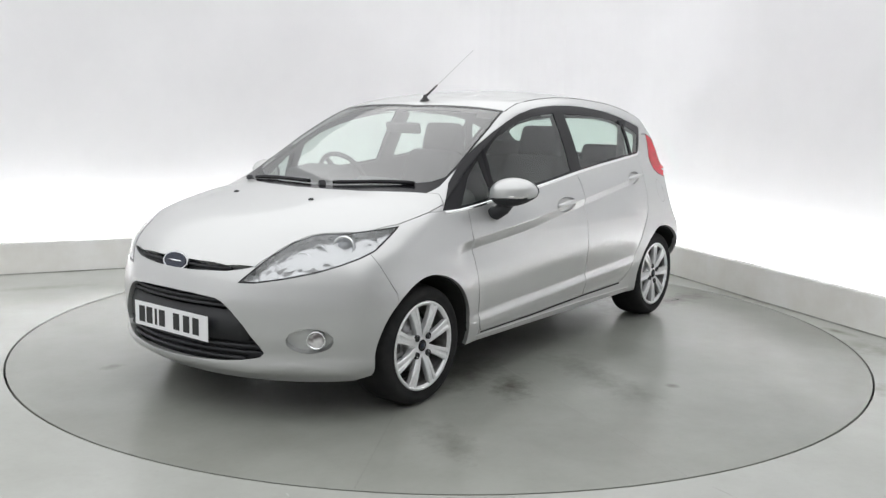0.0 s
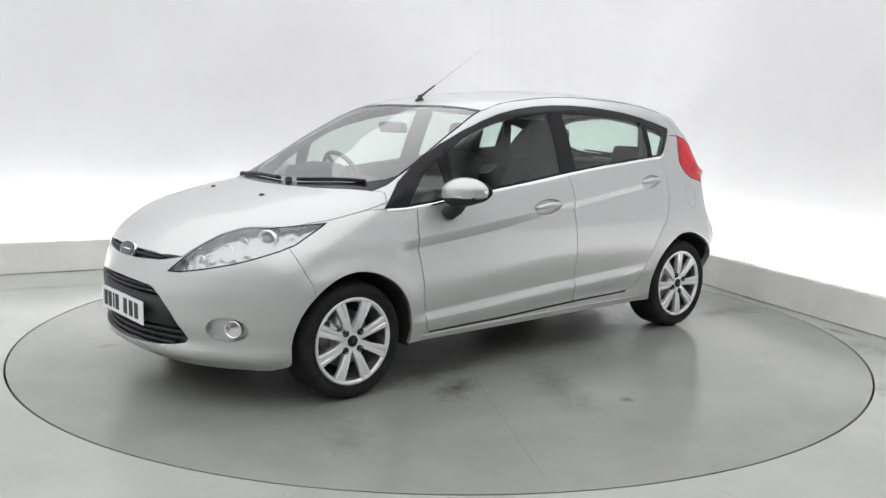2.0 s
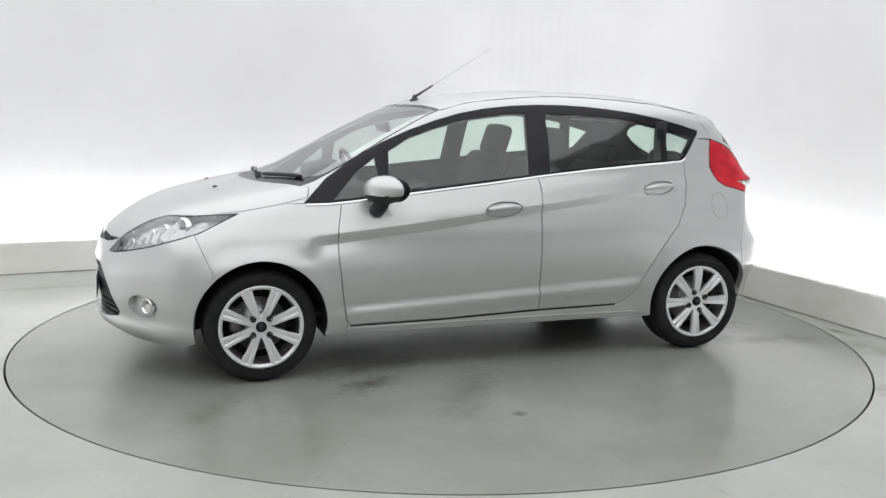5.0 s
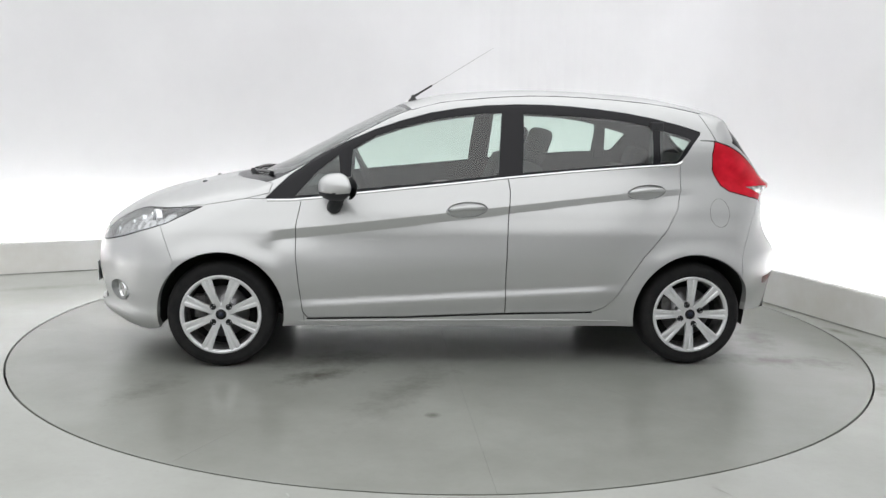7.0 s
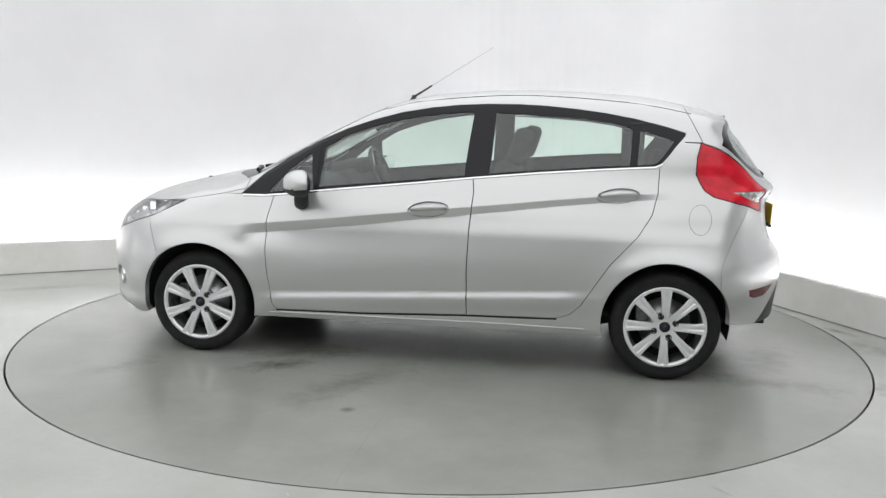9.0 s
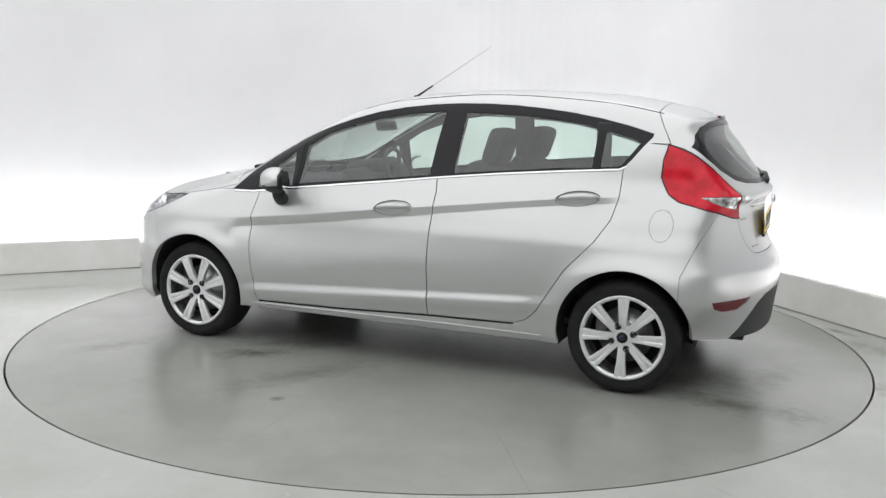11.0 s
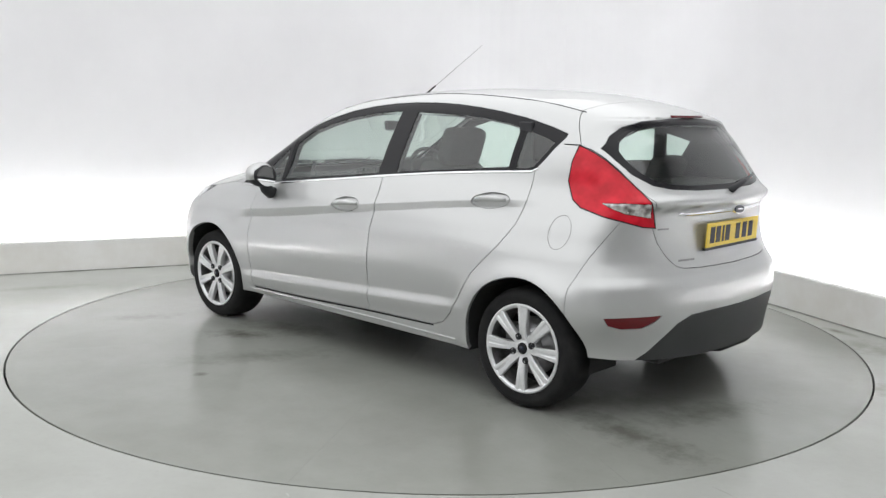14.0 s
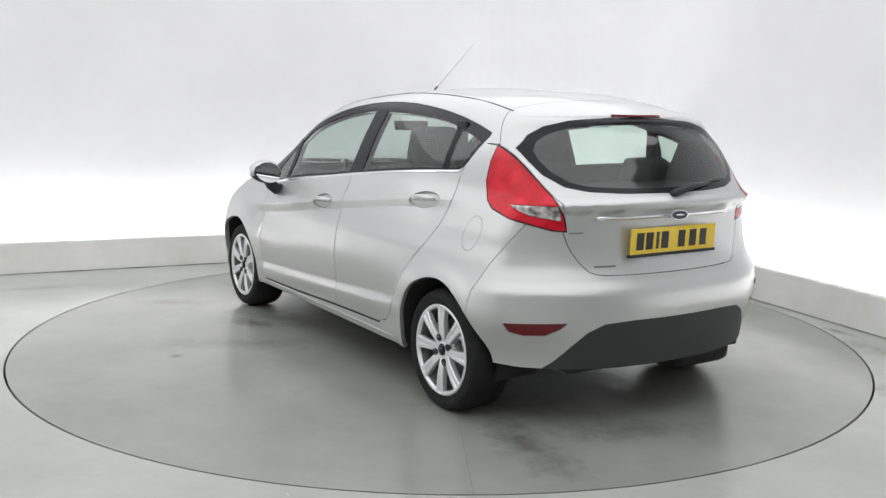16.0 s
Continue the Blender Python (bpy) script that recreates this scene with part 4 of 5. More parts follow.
TYRE_ME = mesh_of("tyre", lathe([(0.204, 0.016), (0.207, 0.026), (0.216, 0.0305), (0.222, 0.0285), (0.235, 0.034), (0.249, 0.0335), (0.262, 0.026), (0.2685, 0.018), (0.272, 0.010), (0.2765, -0.006),
                                (0.2795, -0.02), (0.28, -0.06), (0.28, -0.10), (0.2795, -0.14), (0.276, -0.155), (0.268, -0.172), (0.245, -0.18), (0.21, -0.172), (0.2, -0.16)], 80), RUBBER)
DISC_ME = mesh_of("brake_disc", lathe([(0.02, -0.045), (0.075, -0.045), (0.08, -0.058), (0.135, -0.058), (0.136, -0.075), (0.05, -0.075)], 48), STEEL)
DRUM_ME = mesh_of("wheel_back", lathe([(0.01, -0.095), (0.19, -0.095), (0.19, -0.105), (0.01, -0.105)], 48), UNDER)
HUB_ME = mesh_of("hub", lathe([(0.0005, 0.018), (0.034, 0.018), (0.050, 0.012), (0.066, 0.004), (0.068, -0.04)], 40), ALLOY)
CAP_ME = mesh_of("hub_cap", lathe([(0.0005, 0.0245), (0.018, 0.0245), (0.026, 0.022), (0.028, 0.0165)], 32), TRIM)
CAP_RING = mesh_of("hub_badge", lathe([(0.0005, 0.0262), (0.012, 0.0258), (0.0135, 0.0235)], 24), BADGE)
BOLT_ME = mesh_of("wheel_bolt", lathe([(0.0005, 0.014), (0.007, 0.014), (0.0075, 0.0125), (0.012, 0.0125), (0.013, 0.019), (0.0155, 0.0185), (0.0165, 0.008)], 14), PLASTIC)
SPOKE_ME = spoke_mesh()
CALIPER_ME = mesh_of("brake_caliper", box(bmesh.new(), (0.06, 0.05, 0.12), (0.115, -0.062, 0.03), bevel=0.008), BARREL)


def wheel(x, sd, turn, name):
    w = part(name, RIM, None, car, "silver eight-spoke alloy wheel")
    side = Matrix.Identity(4) if sd > 0 else pose(0, 0, 0, 0, 0, 180)
    w.matrix_basis = pose(x, sd * 0.768, TYRE) @ side @ pose(0, 0, 0, 0, turn, 0)
    part("tyre", TYRE_ME, None, w, "black rubber tyre")
    for k in range(8):
        part("spoke", SPOKE_ME, None, w, m=pose(0, 0, 0, 0, 45 * k, 0))
    for me in (BARREL_ME, HUB_ME, CAP_ME, CAP_RING, DISC_ME, DRUM_ME):
        part(me.name.split(".")[0], me, None, w)
    part("brake_caliper", CALIPER_ME, None, w, m=pose(0, 0, 0, 0, -turn, 0))
    for k in range(4):
        a = math.radians(90 * k + 22.5)
        part("wheel_bolt", BOLT_ME, None, w, m=pose(0.057 * math.sin(a), 0.0075, 0.057 * math.cos(a)))


wheel(AXLE, 1, 22.0, "front_wheel")
wheel(AXLE, -1, 10.0, "front_wheel")
wheel(-AXLE, 1, 0.0, "rear_wheel")
wheel(-AXLE, -1, 31.0, "rear_wheel")


# ---- wheel houses and underside ----
def arch_liner(ax, sd):
    bm = bmesh.new()
    n = 20
    rings = []
    for y in (0.80, 0.50):
        rings.append([bm.verts.new((ax + (ARCH + 0.004) * math.cos(a), sd * y, ARCH_Z + (ARCH + 0.004) * math.sin(a))) for a in (math.pi * (i / n * 1.16 - 0.08) for i in range(n + 1))])
    hub = bm.verts.new((ax, sd * 0.50, ARCH_Z))
    for i in range(n):
        bm.faces.new((rings[0][i], rings[0][i + 1], rings[1][i + 1], rings[1][i]))
        bm.faces.new((rings[1][i], rings[1][i + 1], hub))
    edge, _ = onto_skin([(v.co.x, 1.2, max(v.co.z, 0.24)) for v in rings[0]], [(0, -1, 0)] * len(rings[0]), 1.2)
    for v, p in zip(rings[0], edge):
        v.co.y = sd * (p[1] - 0.014)
    return bm


for ax in (AXLE, -AXLE):
    for sd in (1, -1):
        part("wheel_arch_liner", arch_liner(ax, sd), UNDER, car, smooth=False)
floor_bm = bmesh.new()
box(floor_bm, (1.80, 1.40, 0.05), (0.0, 0, 0.235), bevel=0.01)
box(floor_bm, (0.26, 0.98, 0.05), (1.68, 0, 0.245), bevel=0.01)
box(floor_bm, (0.66, 0.98, 0.06), (1.24, 0, 0.25), bevel=0.01)
box(floor_bm, (0.62, 0.98, 0.06), (-1.24, 0, 0.27), bevel=0.01)
box(floor_bm, (0.24, 1.0, 0.06), (-1.66, 0, 0.29), bevel=0.01)
part("underbody", floor_bm, UNDER, car, "black underside")
part("rear_axle_beam", tube(bmesh.new(), [(-1.2, -0.68, 0.25), (-1.1, -0.4, 0.22), (-1.1, 0.4, 0.22), (-1.2, 0.68, 0.25)], 0.03), UNDER, car)
part("exhaust_silencer", box(bmesh.new(), (0.2, 0.38, 0.13), (-1.63, -0.34, 0.225), bevel=0.06), UNDER, car)


# ---- nose: grilles, badge, plate, lamps ----
def bowed_plate(width, z0, z1, sink, end, steps=22):
    """A flat sheet behind an opening in a bumper."""
    bm = bmesh.new()
    ys = [-width + 2 * width * i / steps for i in range(steps + 1)]
    rows = [[bm.verts.new((x - end * sink, y, z)) for x, y in zip(skin_aheads(ys, z, end), ys)] for z in (z0, (z0 + z1) / 2, z1)]
    for a, b in zip(rows, rows[1:]):
        for i in range(steps):
            bm.faces.new((a[i], a[i + 1], b[i + 1], b[i]))
    return bm


def bowed_bar(width, z, thick, sink, depth=0.02, steps=18, end=1):
    bm = bmesh.new()
    rings = []
    ys = [-width + 2 * width * i / steps for i in range(steps + 1)]
    for x, y in zip(skin_aheads(ys, z, end), ys):
        x = x - end * sink
        rings.append([bm.verts.new(q) for q in ((x, y, z - thick / 2), (x, y, z + thick / 2), (x - end * depth, y, z + thick / 2), (x - end * depth, y, z - thick / 2))])
    for a, b in zip(rings, rings[1:]):
        for k in range(4):
            bm.faces.new((a[k], a[(k + 1) % 4], b[(k + 1) % 4], b[k]))
    bm.faces.new(rings[0][::-1])
    bm.faces.new(rings[-1])
    bmesh.ops.recalc_face_normals(bm, faces=bm.faces)
    return bm


def half_width(z):
    return float(curve(z, (0.26, 0.10), (0.274, 0.31), (0.30, 0.445), (0.32, 0.462), (0.351, 0.448), (0.433, 0.396), (0.501, 0.338), (0.53, 0.30), (0.545, 0.24), (0.556, 0.05)))


lower_grille = part("lower_grille", bowed_plate(0.47, 0.25, 0.565, 0.05, 1), PLASTIC, front_bumper, "black lower grille with slats")
part("grille_bar", bowed_bar(0.40, 0.428, 0.13, 0.024, 0.03), PLASTIC, lower_grille, "broad black bar behind the number plate")
for z in (0.285, 0.313, 0.341, 0.512, 0.532):
    part("grille_slat", bowed_bar(half_width(z) - 0.012, z, 0.011, 0.016), PLASTIC, lower_grille)
upper_grille = part("upper_grille", bowed_plate(0.40, 0.64, 0.69, 0.03, 1), PLASTIC, front_bumper, "black slot grille under the bonnet")
part("grille_slat", bowed_bar(0.30, 0.664, 0.010, 0.010, 0.012), PLASTIC, upper_grille)


def oval_badge(x, z, rx, rz, lean, parent, flip=1):
    m = pose(x, 0, z) @ pose(0, 0, 0, 0, lean, 0) @ pose(0, 0, 0, 0, 90 * flip, 0)
    ring = bmesh.new()
    bmesh.ops.create_circle(ring, cap_ends=True, radius=1.0, segments=40)
    bmesh.ops.scale(ring, vec=(rz, rx, 1), verts=ring.verts)
    up = bmesh.ops.extrude_face_region(ring, geom=ring.faces[:])
    bmesh.ops.translate(ring, vec=(0, 0, 0.012), verts=[g for g in up["geom"] if isinstance(g, bmesh.types.BMVert)])
    badge = part("badge", ring, CHROME, parent, "oval badge with a chrome edge", smooth=False, m=m)
    blue = bmesh.new()
    bmesh.ops.create_circle(blue, cap_ends=True, radius=1.0, segments=40)
    bmesh.ops.scale(blue, vec=(rz * 0.82, rx * 0.86, 1), verts=blue.verts)
    up = bmesh.ops.extrude_face_region(blue, geom=blue.faces[:])
    bmesh.ops.translate(blue, vec=(0, 0, 0.003), verts=[g for g in up["geom"] if isinstance(g, bmesh.types.BMVert)])
    part("badge_field", blue, BADGE, badge, "plain dark blue field", smooth=False, m=pose(0, 0, 0.0125))
    part("badge_mark", tube(bmesh.new(), [(0, -rx * 0.55, 0.0165), (0, 0, 0.0175), (0, rx * 0.55, 0.0165)], [0.002, 0.005, 0.002], 8), CHROME, badge)


oval_badge(1.980, 0.666, 0.086, 0.043, -20, front_bumper)


def number_plate(parent, x, z, lean, mat, label, end):
    """A plate whose characters are plain dark bars."""
    bm = box(bmesh.new(), (0.004, 0.52, 0.111), bevel=0.0015)
    p = part("number_plate", bm, mat, parent, label, smooth=False, m=pose(x, 0, z, 0, lean, 0))
    for i, y in enumerate((-0.205, -0.15, -0.102, -0.058, 0.045, 0.115, 0.18)):
        w = 0.016 if i in (2,) else 0.042
        part("plate_bar", box(bmesh.new(), (0.002, w, 0.074), (0, 0, 0)), INK, p, smooth=False, m=pose(end * 0.0028, -y * end * -1, 0))
    return p


number_plate(front_bumper, 2.026, 0.405, 0, WHITE_PLATE, "white number plate with dark bars", 1)
rear_plate = number_plate(tailgate, -1.829, 0.812, -2, YELLOW_PLATE, "yellow number plate with dark bars", -1)
part("plate_edge", box(bmesh.new(), (0.014, 0.53, 0.012), (0, 0, 0)), INK, rear_plate, smooth=False, m=pose(0.003, 0, -0.062))


for sd in (1, -1):
    # headlight: clear cover over a bright bowl with two round lamps
    cover = panel_made[("head", sd)]
    bowl = panel_made[("head_bowl", sd)]
    head = part("headlight", cover, None, car, "clear swept-back headlight")
    part("headlight_bowl", bowl, None, head, "bright silver reflector bowl")
    part("headlight_edge", panel_made[("head_edge", sd)], None, head, "thin dark seal round the lens")
    for (x, y, z, r) in ((1.605, 0.63, 0.757, 0.046), (1.685, 0.565, 0.745, 0.024), (1.745, 0.53, 0.705, 0.032), (1.845, 0.46, 0.665, 0.026)):
        ring = lathe([(r * 0.55, -0.03), (r * 0.8, -0.012), (r, 0.0), (r * 1.08, -0.002), (r * 1.12, -0.03)], 28)
        m = pose(x, sd * y, z) @ pose(0, 0, 0, 0, 0, -90 + sd * 28) @ pose(0, 0, 0, 8, 0, 0)
        lamp = part("lamp_ring", ring, CHROME, head, m=m)
        ball = bmesh.new()
        bmesh.ops.create_uvsphere(ball, u_segments=20, v_segments=12, radius=r * 0.72)
        part("lamp_lens", ball, LAMP_GLASS, lamp, m=pose(0, -0.028, 0))
    # fog lamp in its oval hollow
    fog = part("fog_light", panel_made[("fog_bowl", sd)], None, front_bumper, "round chrome-ringed fog light in an oval hollow")
    fm = pose(1.782, sd * 0.645, 0.380) @ pose(0, 0, 0, 0, 0, -90 + sd * 38)
    part("fog_ring", lathe([(0.028, -0.03), (0.033, 0.0), (0.037, 0.003), (0.041, -0.002), (0.042, -0.03)], 28), CHROME, fog, m=fm)
    part("fog_lens", lathe([(0.0005, 0.0), (0.02, -0.002), (0.034, -0.008)], 28), CLEAR_LAMP, fog, m=fm)
    # tail lamp
    tail = part("tail_light", panel_made[("tail", sd)], None, car, "tall red tail light")
    part("reversing_lens", panel_made[("tail_clear", sd)], None, tail, "clear reversing and indicator lens")
    part("tail_light_edge", panel_made[("tail_edge", sd)], None, tail, "thin dark seal round the lens")
    part("bulb", lathe([(0.0005, 0.006), (0.012, 0.003), (0.016, -0.008)], 16), AMBER, tail, m=pose(-1.655, sd * 0.618, 0.938) @ pose(0, 0, 0, 0, 0, 90 - sd * 48))


# ---- outside fittings ----
def along_skin(points, lift):
    """Points (x, z) laid on the left side of the skin and lifted off it."""
    p, _ = onto_skin([(x, 1.2, z) for x, z in points], [(0, -1, 0)] * len(points), 1.2)
    return p + skin_normals(p) * lift


def strip_mesh(name, points, half, lift, mat, sd):
    """A raised strip along the side of the car."""
    fine = []
    for (ax, az), (bx, bz) in zip(points, points[1:]):
        for i in range(6):
            fine.append((ax + (bx - ax) * i / 6, az + (bz - az) * i / 6))
    fine.append(points[-1])
    top = along_skin([(x, z + half) for x, z in fine], 0.0)
    mid = along_skin([(x, z + half * 0.3) for x, z in fine], lift)
    mid2 = along_skin([(x, z - half * 0.3) for x, z in fine], lift)
    low = along_skin([(x, z - half) for x, z in fine], 0.0)
    n = len(fine)
    verts = [(x, y * sd, z) for x, y, z in np.concatenate([top, mid, mid2, low])]
    polys = [(k * n + i, k * n + i + 1, (k + 1) * n + i + 1, (k + 1) * n + i) for k in range(3) for i in range(n - 1)]
    me = bpy.data.meshes.new(name)
    me.from_pydata(verts, [], polys)
    me.shade_smooth()
    me.materials.append(mat)
    return me


def door_handle(x, z, sd, door, slope):
    """A pull handle over an oval hollow."""
    cup = panel("handle_cup", CUP_F if x > -0.5 else CUP_R, PAINT, sd, "oval hollow behind the handle", door, sink=0.012, rim=-0.012)
    y = skin_at(x, z)
    lean = math.degrees(math.atan2(skin_at(x, z - 0.03) - skin_at(x, z + 0.03), 0.06))
    base = pose(x, sd * y, z) @ pose(0, 0, 0, -sd * -lean * 0.6, 0, 0) @ pose(0, 0, 0, 0, slope, 0)
    pts, rad = [], []
    for i in range(13):
        t = i / 12 * 2 - 1
        pts.append((0.093 * t, sd * (-0.004 + 0.026 * (1 - t ** 4)), 0.002 + 0.006 * (1 - t * t)))
        rad.append(0.009 + 0.005 * (1 - abs(t) ** 3))
    part("handle", tube(bmesh.new(), pts, rad, 12, 1.05), PAINT, door, "silver pull handle", m=base)


def door_mirror(sd, door):
    """Housing with a silver cap, black foot, and glass that looks back."""
    hx, hy, hz = 0.630, 0.868, 0.948
    shell = bmesh.new()
    bmesh.ops.create_uvsphere(shell, u_segments=36, v_segments=22, radius=1.0)
    for v in shell.verts:
        x, y, z = v.co
        x = x if x > 0 else x * 0.42
        f = 1.0 - 0.12 * (y * sd)
        v.co = (hx + 0.105 * x - 0.035 * y * sd, hy * sd + 0.106 * y, hz + (0.072 if z > 0 else 0.066) * z * f + 0.008 * y * sd + (0.01 * x if z > 0 else -0.01 * x))
    cap = shell.copy()
    for f in [f for f in cap.faces if f.calc_center_median().z < hz - 0.018 or f.calc_center_median().x < hx - 0.022 - 0.035 * (f.calc_center_median().y * sd - hy) / 0.106]:
        cap.faces.remove(f)
    for v in [v for v in cap.verts if not v.link_faces]:
        cap.verts.remove(v)
    for v in cap.verts:
        v.co += (v.co - Vector((hx, hy * sd, hz))).normalized() * 0.003
    body = part("door_mirror", shell, PLASTIC, door, "door mirror with a silver cap and black foot")
    part("mirror_cap", cap, PAINT, body, "silver painted cap")
    glass = bmesh.new()
    bmesh.ops.create_circle(glass, cap_ends=True, radius=1.0, segments=32)
    for v in glass.verts:
        a, b = v.co.x, v.co.y
        v.co = (hx - 0.049 - 0.035 * a * sd, hy * sd + 0.092 * a, hz + 0.058 * b * (1 - 0.1 * a * sd) + 0.008 * a * sd)
    bmesh.ops.recalc_face_normals(glass, faces=glass.faces)
    part("mirror_glass", glass, MIRROR, body, "mirror glass", smooth=False)
    part("mirror_foot", tube(bmesh.new(), [(0.64, sd * 0.852, 0.912), (0.655, sd * 0.82, 0.868), (0.665, sd * 0.785, 0.842), (0.665, sd * 0.755, 0.845)], [0.034, 0.038, 0.038, 0.034], 14, 0.9), PLASTIC, body, "black plastic foot")
    part("mirror_indicator", tube(bmesh.new(), [(0.67, sd * 0.945, 0.933), (0.715, sd * 0.905, 0.934), (0.728, sd * 0.866, 0.934)], 0.007, 8), AMBER, body, "slim clear indicator")


for sd in (1, -1):
    strip = strip_mesh("window_trim", [(1.01, 0.868), (0.89, 0.870), (0.742, 0.885), (0.595, 0.906), (0.301, 0.939), (0.008, 0.970), (-0.243, 0.999), (-0.585, 1.033), (-0.886, 1.057), (-1.10, 1.071),
                                       (-1.165, 1.075), (-1.20, 1.092)], 0.0065, 0.004, CHROME, sd)
    part("window_trim", strip, None, car, "bright chrome strip under the side windows")
    door_handle(-0.02, 0.838, sd, doors["F", sd], 4.0)
    door_handle(-0.985, 0.934, sd, doors["R", sd], 4.5)
    door_mirror(sd, doors["F", sd])
    # dark strip laid on the skin for the shaded shut line under the doors
    seal = strip_mesh("door_seal", [(0.805, 0.262), (0.344, 0.267), (-0.232, 0.287), (-0.5, 0.291), (-0.70, 0.295)], 0.0045, 0.0008, GAP, sd)
    part("door_seal", seal, None, car, "dark strip standing in for the gap under the doors")
    # dark division bars in the window frames
    for x0, z0, x1, z1, w in ((0.603, 0.92, 0.592, 1.15, 0.010), (-1.055, 1.079, -1.065, 1.275, 0.010)):
        bar = strip_mesh("window_bar", [(x0, z0), (x1, z1)], 0.004, 0.004, TRIM, sd)
        part("window_bar", bar, None, car, "black bar between panes")
    # roof joint
    seam = [(0.26 - 0.16 * i, float(curve(0.26 - 0.16 * i, (-1.32, 0.497), (-0.98, 0.483), (-0.5, 0.468), (0.0, 0.50), (0.26, 0.548)))) for i in range(11)]
    bm = bmesh.new()
    pts = [(x, sd * y, z - 0.0005) for (x, y), z in zip(seam, skin_aboves(seam))]
    part("roof_joint", tube(bm, pts, 0.0032, 6), GAP, car, "dark joint along the roof edge")
    # washer nozzles
    nz = lathe([(0.0005, 0.008), (0.008, 0.007), (0.013, 0.003), (0.015, -0.002)], 14, "Z")
    part("washer_nozzle", nz, PLASTIC, car, "black washer nozzle", m=pose(1.405, sd * 0.245, skin_above(1.405, 0.245)))


def wiper(base, tip, bend, bow):
    """An arm from its pivot on the cowl and a long blade low on the glass."""
    a, b = Vector(base), Vector(tip)
    arm = part("wiper", tube(bmesh.new(), [a, a.lerp(b, 0.25) + Vector((0, 0, 0.018)), a.lerp(b, 0.62) + Vector((0, 0, 0.018))], [0.013, 0.010, 0.006], 8), PLASTIC, car, "black windscreen wiper")
    pts = [a.lerp(b, 0.12 + 0.88 * i / 10) for i in range(11)]
    for p, z in zip(pts, skin_aboves([(p.x, p.y) for p in pts])):
        p.z = z + 0.010
    part("wiper_blade", tube(bmesh.new(), pts, 0.0085, 8, 1.2), TRIM, arm)
    part("wiper_pivot", lathe([(0.0005, 0.022), (0.015, 0.02), (0.02, 0.0)], 14, "Z"), PLASTIC, arm, m=Matrix.Translation(a))


wiper((1.155, 0.08, skin_above(1.155, 0.08)), (1.0, 0.53, 0), 0, 0)
wiper((1.10, -0.49, skin_above(1.10, 0.49)), (1.155, 0.0, 0), 0, 0)
# aerial on the front edge of the roof
antenna = part("antenna", lathe([(0.0005, 0.034), (0.010, 0.03), (0.016, 0.012), (0.028, 0.002), (0.03, -0.006)], 18, "Z"), CABLE, car, "slim roof antenna", m=pose(0.225, 0, skin_above(0.225, 0)))
way = Vector((-0.480, 0.0, 0.30)).normalized()
part("antenna_mast", tube(bmesh.new(), [Vector((0, 0, 0.02)) + way * d for d in (0.0, 0.06, 0.13, 0.135, 0.35, 0.56)], [0.0075, 0.006, 0.005, 0.0022, 0.002, 0.0016], 8), [CABLE, MAST_GLARE], antenna)
# black foot, then the paled part that imitates glare
for f in bpy.data.objects["antenna_mast"].data.polygons:
    f.material_index = 1 if f.center.x < -0.112 else 0

# ---- tail: spoiler lamp, wiper, chrome strip, badges ----
part("brake_light", bowed_bar(0.135, 1.336, 0.012, -0.002, 0.012, 8, -1), DARKRED, tailgate, "narrow red brake light over the rear window")
chrome_strip = part("chrome_strip", bowed_bar(0.375, 0.913, 0.016, -0.012, 0.025, 20, -1), CHROME, tailgate, "chrome strip over the number plate")
oval_badge(-1.842, 0.918, 0.052, 0.022, 6, tailgate, -1)
part("plate_recess", bowed_bar(0.33, 0.895, 0.010, 0.004, 0.02, 14, -1), PLASTIC, tailgate, "dark lip over the number plate")
for y, z, w, h in ((0.455, 0.852, 0.062, 0.008), (0.345, 0.712, 0.098, 0.009)):
    m = pose(skin_ahead(y, z, -1) - 0.001, y, z) @ pose(0, 0, 0, 0, 0, -18 if y > 0.4 else -13)
    part("model_badge", box(bmesh.new(), (0.003, w, h), bevel=0.001), DULL_MARK, tailgate, "small dull silver badge, a plain bar", smooth=False, m=m)
rw0 = Vector((skin_ahead(-0.02, 1.012, -1) - 0.012, -0.02, 1.012))
rw1 = Vector((skin_ahead(-0.38, 1.055, -1) - 0.016, -0.38, 1.055))
rear_wiper = part("rear_wiper", tube(bmesh.new(), [rw0 + Vector((0.01, 0.02, -0.018)), rw0, rw0.lerp(rw1, 0.35) + Vector((-0.012, 0, 0.01)), rw0.lerp(rw1, 0.7)], [0.018, 0.017, 0.012, 0.007], 10), PLASTIC, tailgate, "black rear wiper")
part("wiper_blade", tube(bmesh.new(), [(skin_ahead(-0.10 - 0.30 * i / 8, 1.033 + 0.024 * i / 8, -1) - 0.008, -0.10 - 0.30 * i / 8, 1.033 + 0.024 * i / 8) for i in range(9)], 0.007, 8), TRIM, rear_wiper)
part("tow_eye_cover", lathe([(0.0005, 0.004), (0.016, 0.003), (0.018, 0.0)], 18, "Z"), PLASTIC, rear_bumper, m=pose(-1.76, -0.62, 0.555) @ pose(0, 0, 0, 0, -90, 0) @ pose(0, 0, 0, 30, 0, 0))
for sd in (1, -1):
    part("sill_trim", strip_mesh("sill_trim", [(0.84, 0.246), (0.3, 0.25), (-0.3, 0.252), (-0.84, 0.246)], 0.006, 0.003, PAINT, sd), None, car)


shell_bm.free()
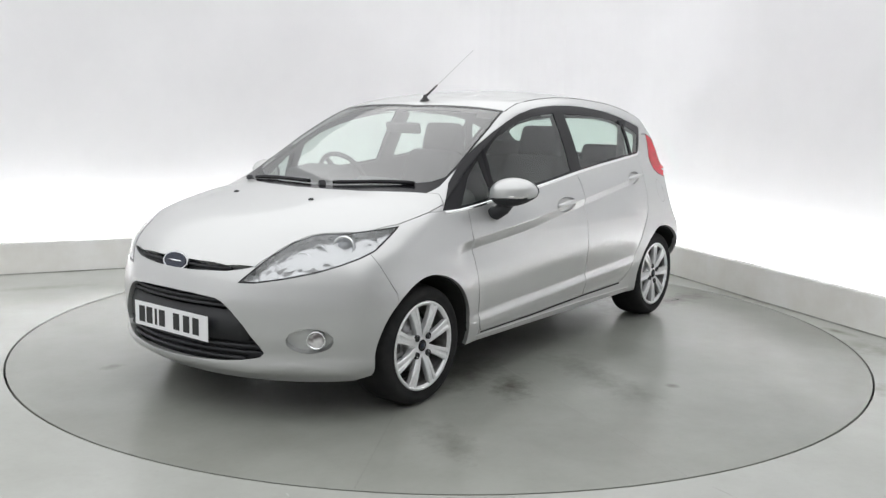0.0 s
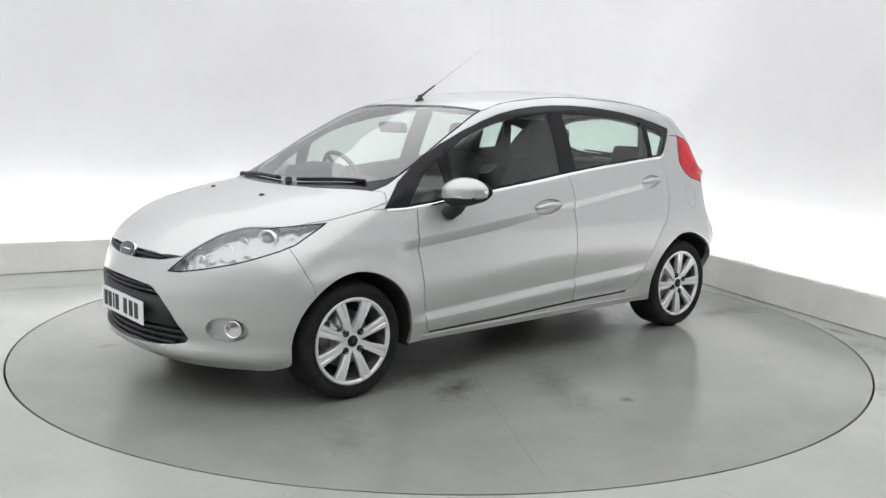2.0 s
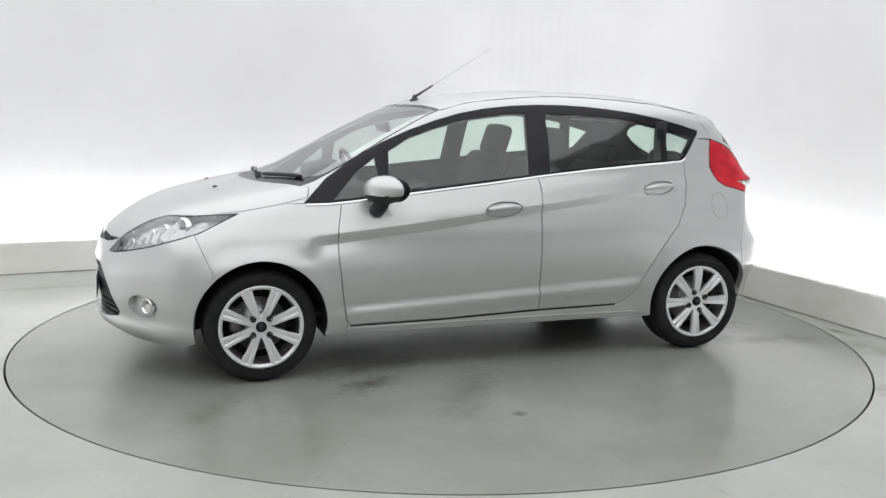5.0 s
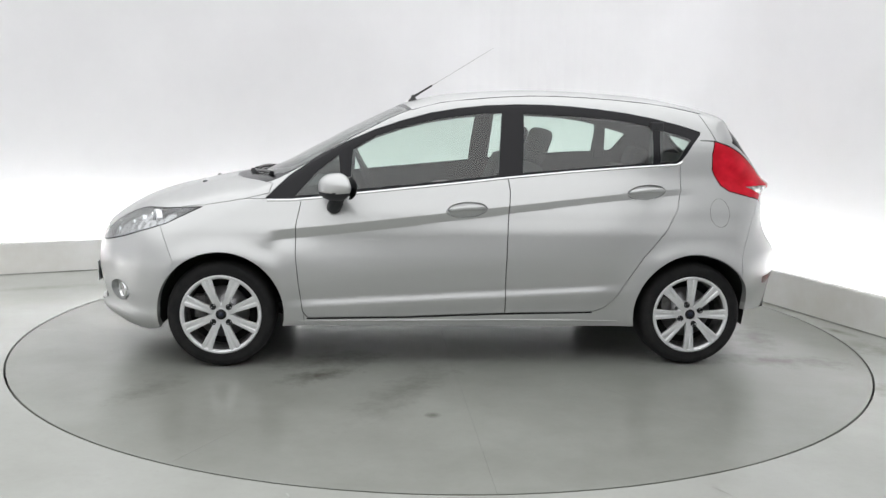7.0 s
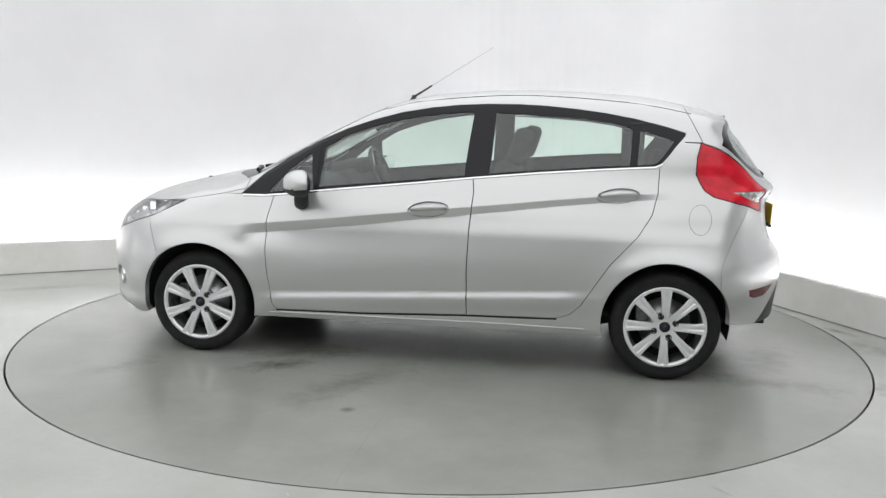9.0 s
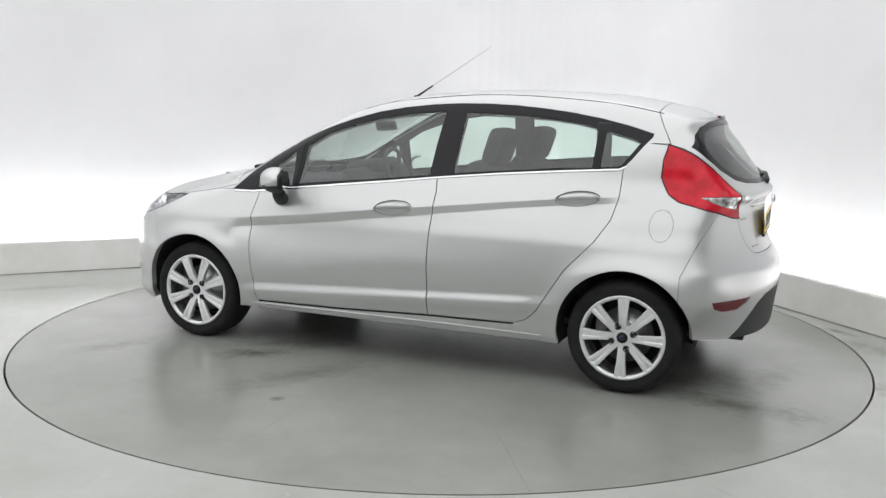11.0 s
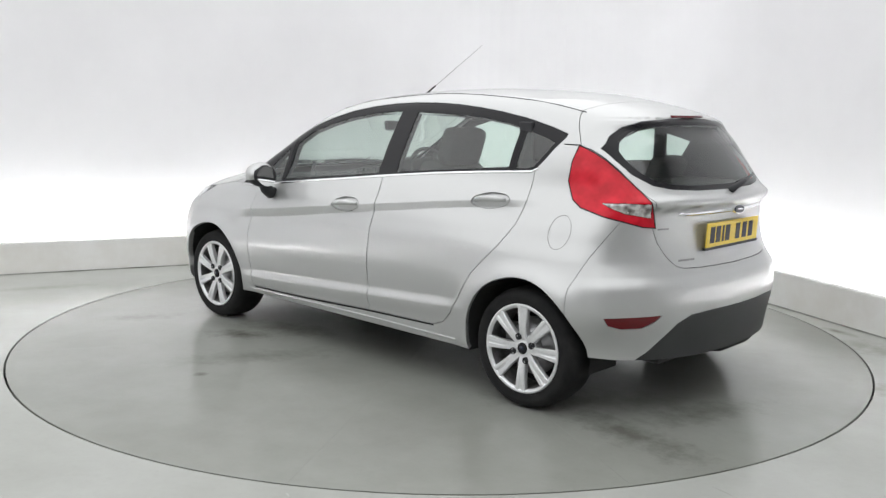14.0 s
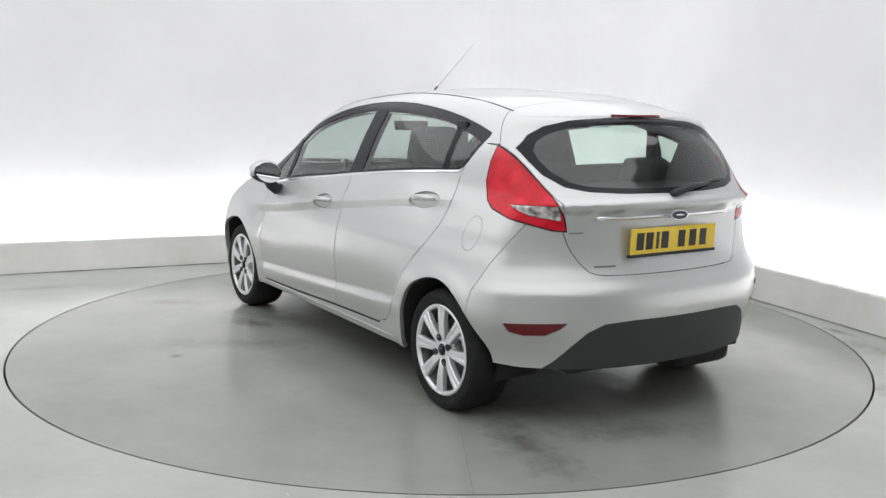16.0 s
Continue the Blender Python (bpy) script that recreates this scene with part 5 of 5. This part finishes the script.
for sd in (1, -1):
    part("pillar_trim", box(bmesh.new(), (0.075, 0.02, 0.26), (-1.07, sd * 0.585, 1.17), bevel=0.008), DASH, car, "dark inner trim of the rear pillar")


# ---- cabin ----
def rounded(points, thick):
    """A cushion: a rounded slab, points = (width, depth, height)."""
    bm = box(bmesh.new(), points, bevel=thick)
    return bm


def seat(y, front=True):
    s = part("front_seat", rounded((0.50, 0.46, 0.16), 0.05), CLOTH, car, "charcoal cloth front seat", m=pose(0.0, y, 0.50, 0, -6, 0))
    back = bmesh.new()
    box(back, (0.15, 0.46, 0.56), bevel=0.06)
    for v in back.verts:
        v.co.y *= 1.0 - 0.16 * max(0, v.co.z / 0.28)
    part("backrest", back, CLOTH, s, m=pose(-0.27, 0, 0.34, 0, -17, 0))
    head = bmesh.new()
    box(head, (0.10, 0.27, 0.20), bevel=0.045)
    part("headrest", head, CLOTH, s, m=pose(-0.385, 0, 0.70, 0, -12, 0))
    for k in (-0.06, 0.06):
        part("headrest_post", tube(bmesh.new(), [(-0.35, k, 0.54), (-0.38, k, 0.66)], 0.007), STEEL, s)


seat(0.36)
seat(-0.36)
bench = part("rear_seat", rounded((0.48, 1.22, 0.18), 0.05), CLOTH, car, "charcoal cloth rear bench", m=pose(-0.78, 0, 0.52, 0, -5, 0))
part("backrest", rounded((0.15, 1.18, 0.50), 0.05), CLOTH, bench, m=pose(-0.30, 0, 0.28, 0, -20, 0))
for y in (0.36, -0.36):
    part("headrest", rounded((0.09, 0.27, 0.15), 0.04), CLOTH, bench, m=pose(-0.42, y, 0.57, 0, -14, 0))
part("parcel_shelf", box(bmesh.new(), (0.40, 1.04, 0.02), (-1.44, 0, 1.0), bevel=0.005), DASH, car, "dark parcel shelf")
dash = part("dashboard", rounded((0.42, 1.26, 0.26), 0.08), DASH, car, "dark grey dashboard", m=pose(0.78, 0, 0.80, 0, 8, 0))
part("dashboard_top", box(bmesh.new(), (0.40, 1.16, 0.05), bevel=0.02), DASH, dash, m=pose(0.10, 0, 0.11))
part("dashboard_edge", box(bmesh.new(), (0.16, 0.72, 0.03), bevel=0.01), DASH, car, "dark edge of the dashboard under the windscreen", m=pose(1.09, 0, 0.895))
part("instrument_hood", rounded((0.22, 0.34, 0.10), 0.04), DASH, dash, m=pose(-0.10, -0.36, 0.15))
part("centre_console", rounded((0.10, 0.28, 0.30), 0.03), DASH, dash, m=pose(-0.2, 0, 0.0, 0, 25, 0))
part("cabin_floor", box(bmesh.new(), (2.6, 1.30, 0.03), (-0.25, 0, 0.30), bevel=0.005), CLOTH, car, "dark carpet")
wheel_bm = bmesh.new()
N, M = 40, 10
ring = [[wheel_bm.verts.new(((0.175 + 0.014 * math.cos(2 * math.pi * j / M)) * math.cos(2 * math.pi * i / N), (0.175 + 0.014 * math.cos(2 * math.pi * j / M)) * math.sin(2 * math.pi * i / N),
                             0.014 * math.sin(2 * math.pi * j / M))) for j in range(M)] for i in range(N)]
for i in range(N):
    for j in range(M):
        wheel_bm.faces.new((ring[i][j], ring[(i + 1) % N][j], ring[(i + 1) % N][(j + 1) % M], ring[i][(j + 1) % M]))
steering = part("steering_wheel", wheel_bm, DASH, car, "black three-spoke steering wheel", m=pose(0.50, -0.36, 0.92, 0, -66, 0))
part("steering_boss", rounded((0.13, 0.15, 0.05), 0.02), DASH, steering)
for a in (0, 120, 240):
    part("steering_spoke", box(bmesh.new(), (0.10, 0.03, 0.016), (0.11, 0, 0), bevel=0.004), DASH, steering, m=pose(0, 0, 0, 0, 0, a + 90 if a else 180))
part("interior_mirror", rounded((0.03, 0.22, 0.06), 0.012), TRIM, car, "interior mirror", m=pose(0.42, 0, 1.24, 0, 15, 0))


def broaden(extra=0.03, reach=0.62):
    """Draw the car out sideways: its flanks and wheels by extra, the middle in proportion, the nose by half and a little back."""
    rigid = ("front_wheel", "rear_wheel", "number_plate", "badge", "antenna")

    def drawn(x, y, z):
        t = min(abs(y) / reach, 1.0)
        n = min(max((x - 1.6) / 0.4, 0.0), 1.0)
        n = n * n * (3 - 2 * n)
        return (x - 0.014 * n, y + math.copysign(extra * t * (2 - t) * (1 - 0.5 * n), y), z)

    queue = [(o, Matrix.Identity(4)) for o in car.children]
    while queue:
        ob, above = queue.pop()
        m = above @ ob.matrix_basis
        if ob.name.split(".")[0] in rigid:
            at = m.translation
            ob.matrix_basis = above.inverted() @ pose(*(Vector(drawn(*at)) - at)) @ m
            continue
        queue += [(c, m) for c in ob.children]
        back = m.inverted()
        for v in ob.data.vertices:
            v.co = back @ Vector(drawn(*(m @ v.co)))


broaden()


def motions():
    """The turntable turns clockwise seen from above, and the car stands on it."""
    turns = ((0.0, 232.74), (0.5, 229.93), (1.0, 226.72), (1.5, 223.29), (2.0, 219.80), (2.5, 216.34), (3.0, 212.87), (3.5, 209.42), (4.0, 205.89),
             (5.25, 197.2), (6.5, 188.48), (7.0, 184.87), (7.5, 181.30), (8.0, 177.80), (8.5, 174.37), (9.0, 170.92), (10.25, 162.58), (11.5, 154.23),
             (12.0, 150.72), (12.5, 147.25), (13.0, 143.75), (13.5, 140.29), (14.0, 136.84), (14.5, 133.41), (15.0, 129.92), (15.5, 126.42), (16.0, 122.87))
    walk(turntable, [(t, pose(0, 0, 0, 0, 0, a)) for t, a in turns])
    walk(car, [(t, pose(0, 0, 0, 0, 0, a) @ pose(-0.037, 0.0, 0)) for t, a in turns])


motions()
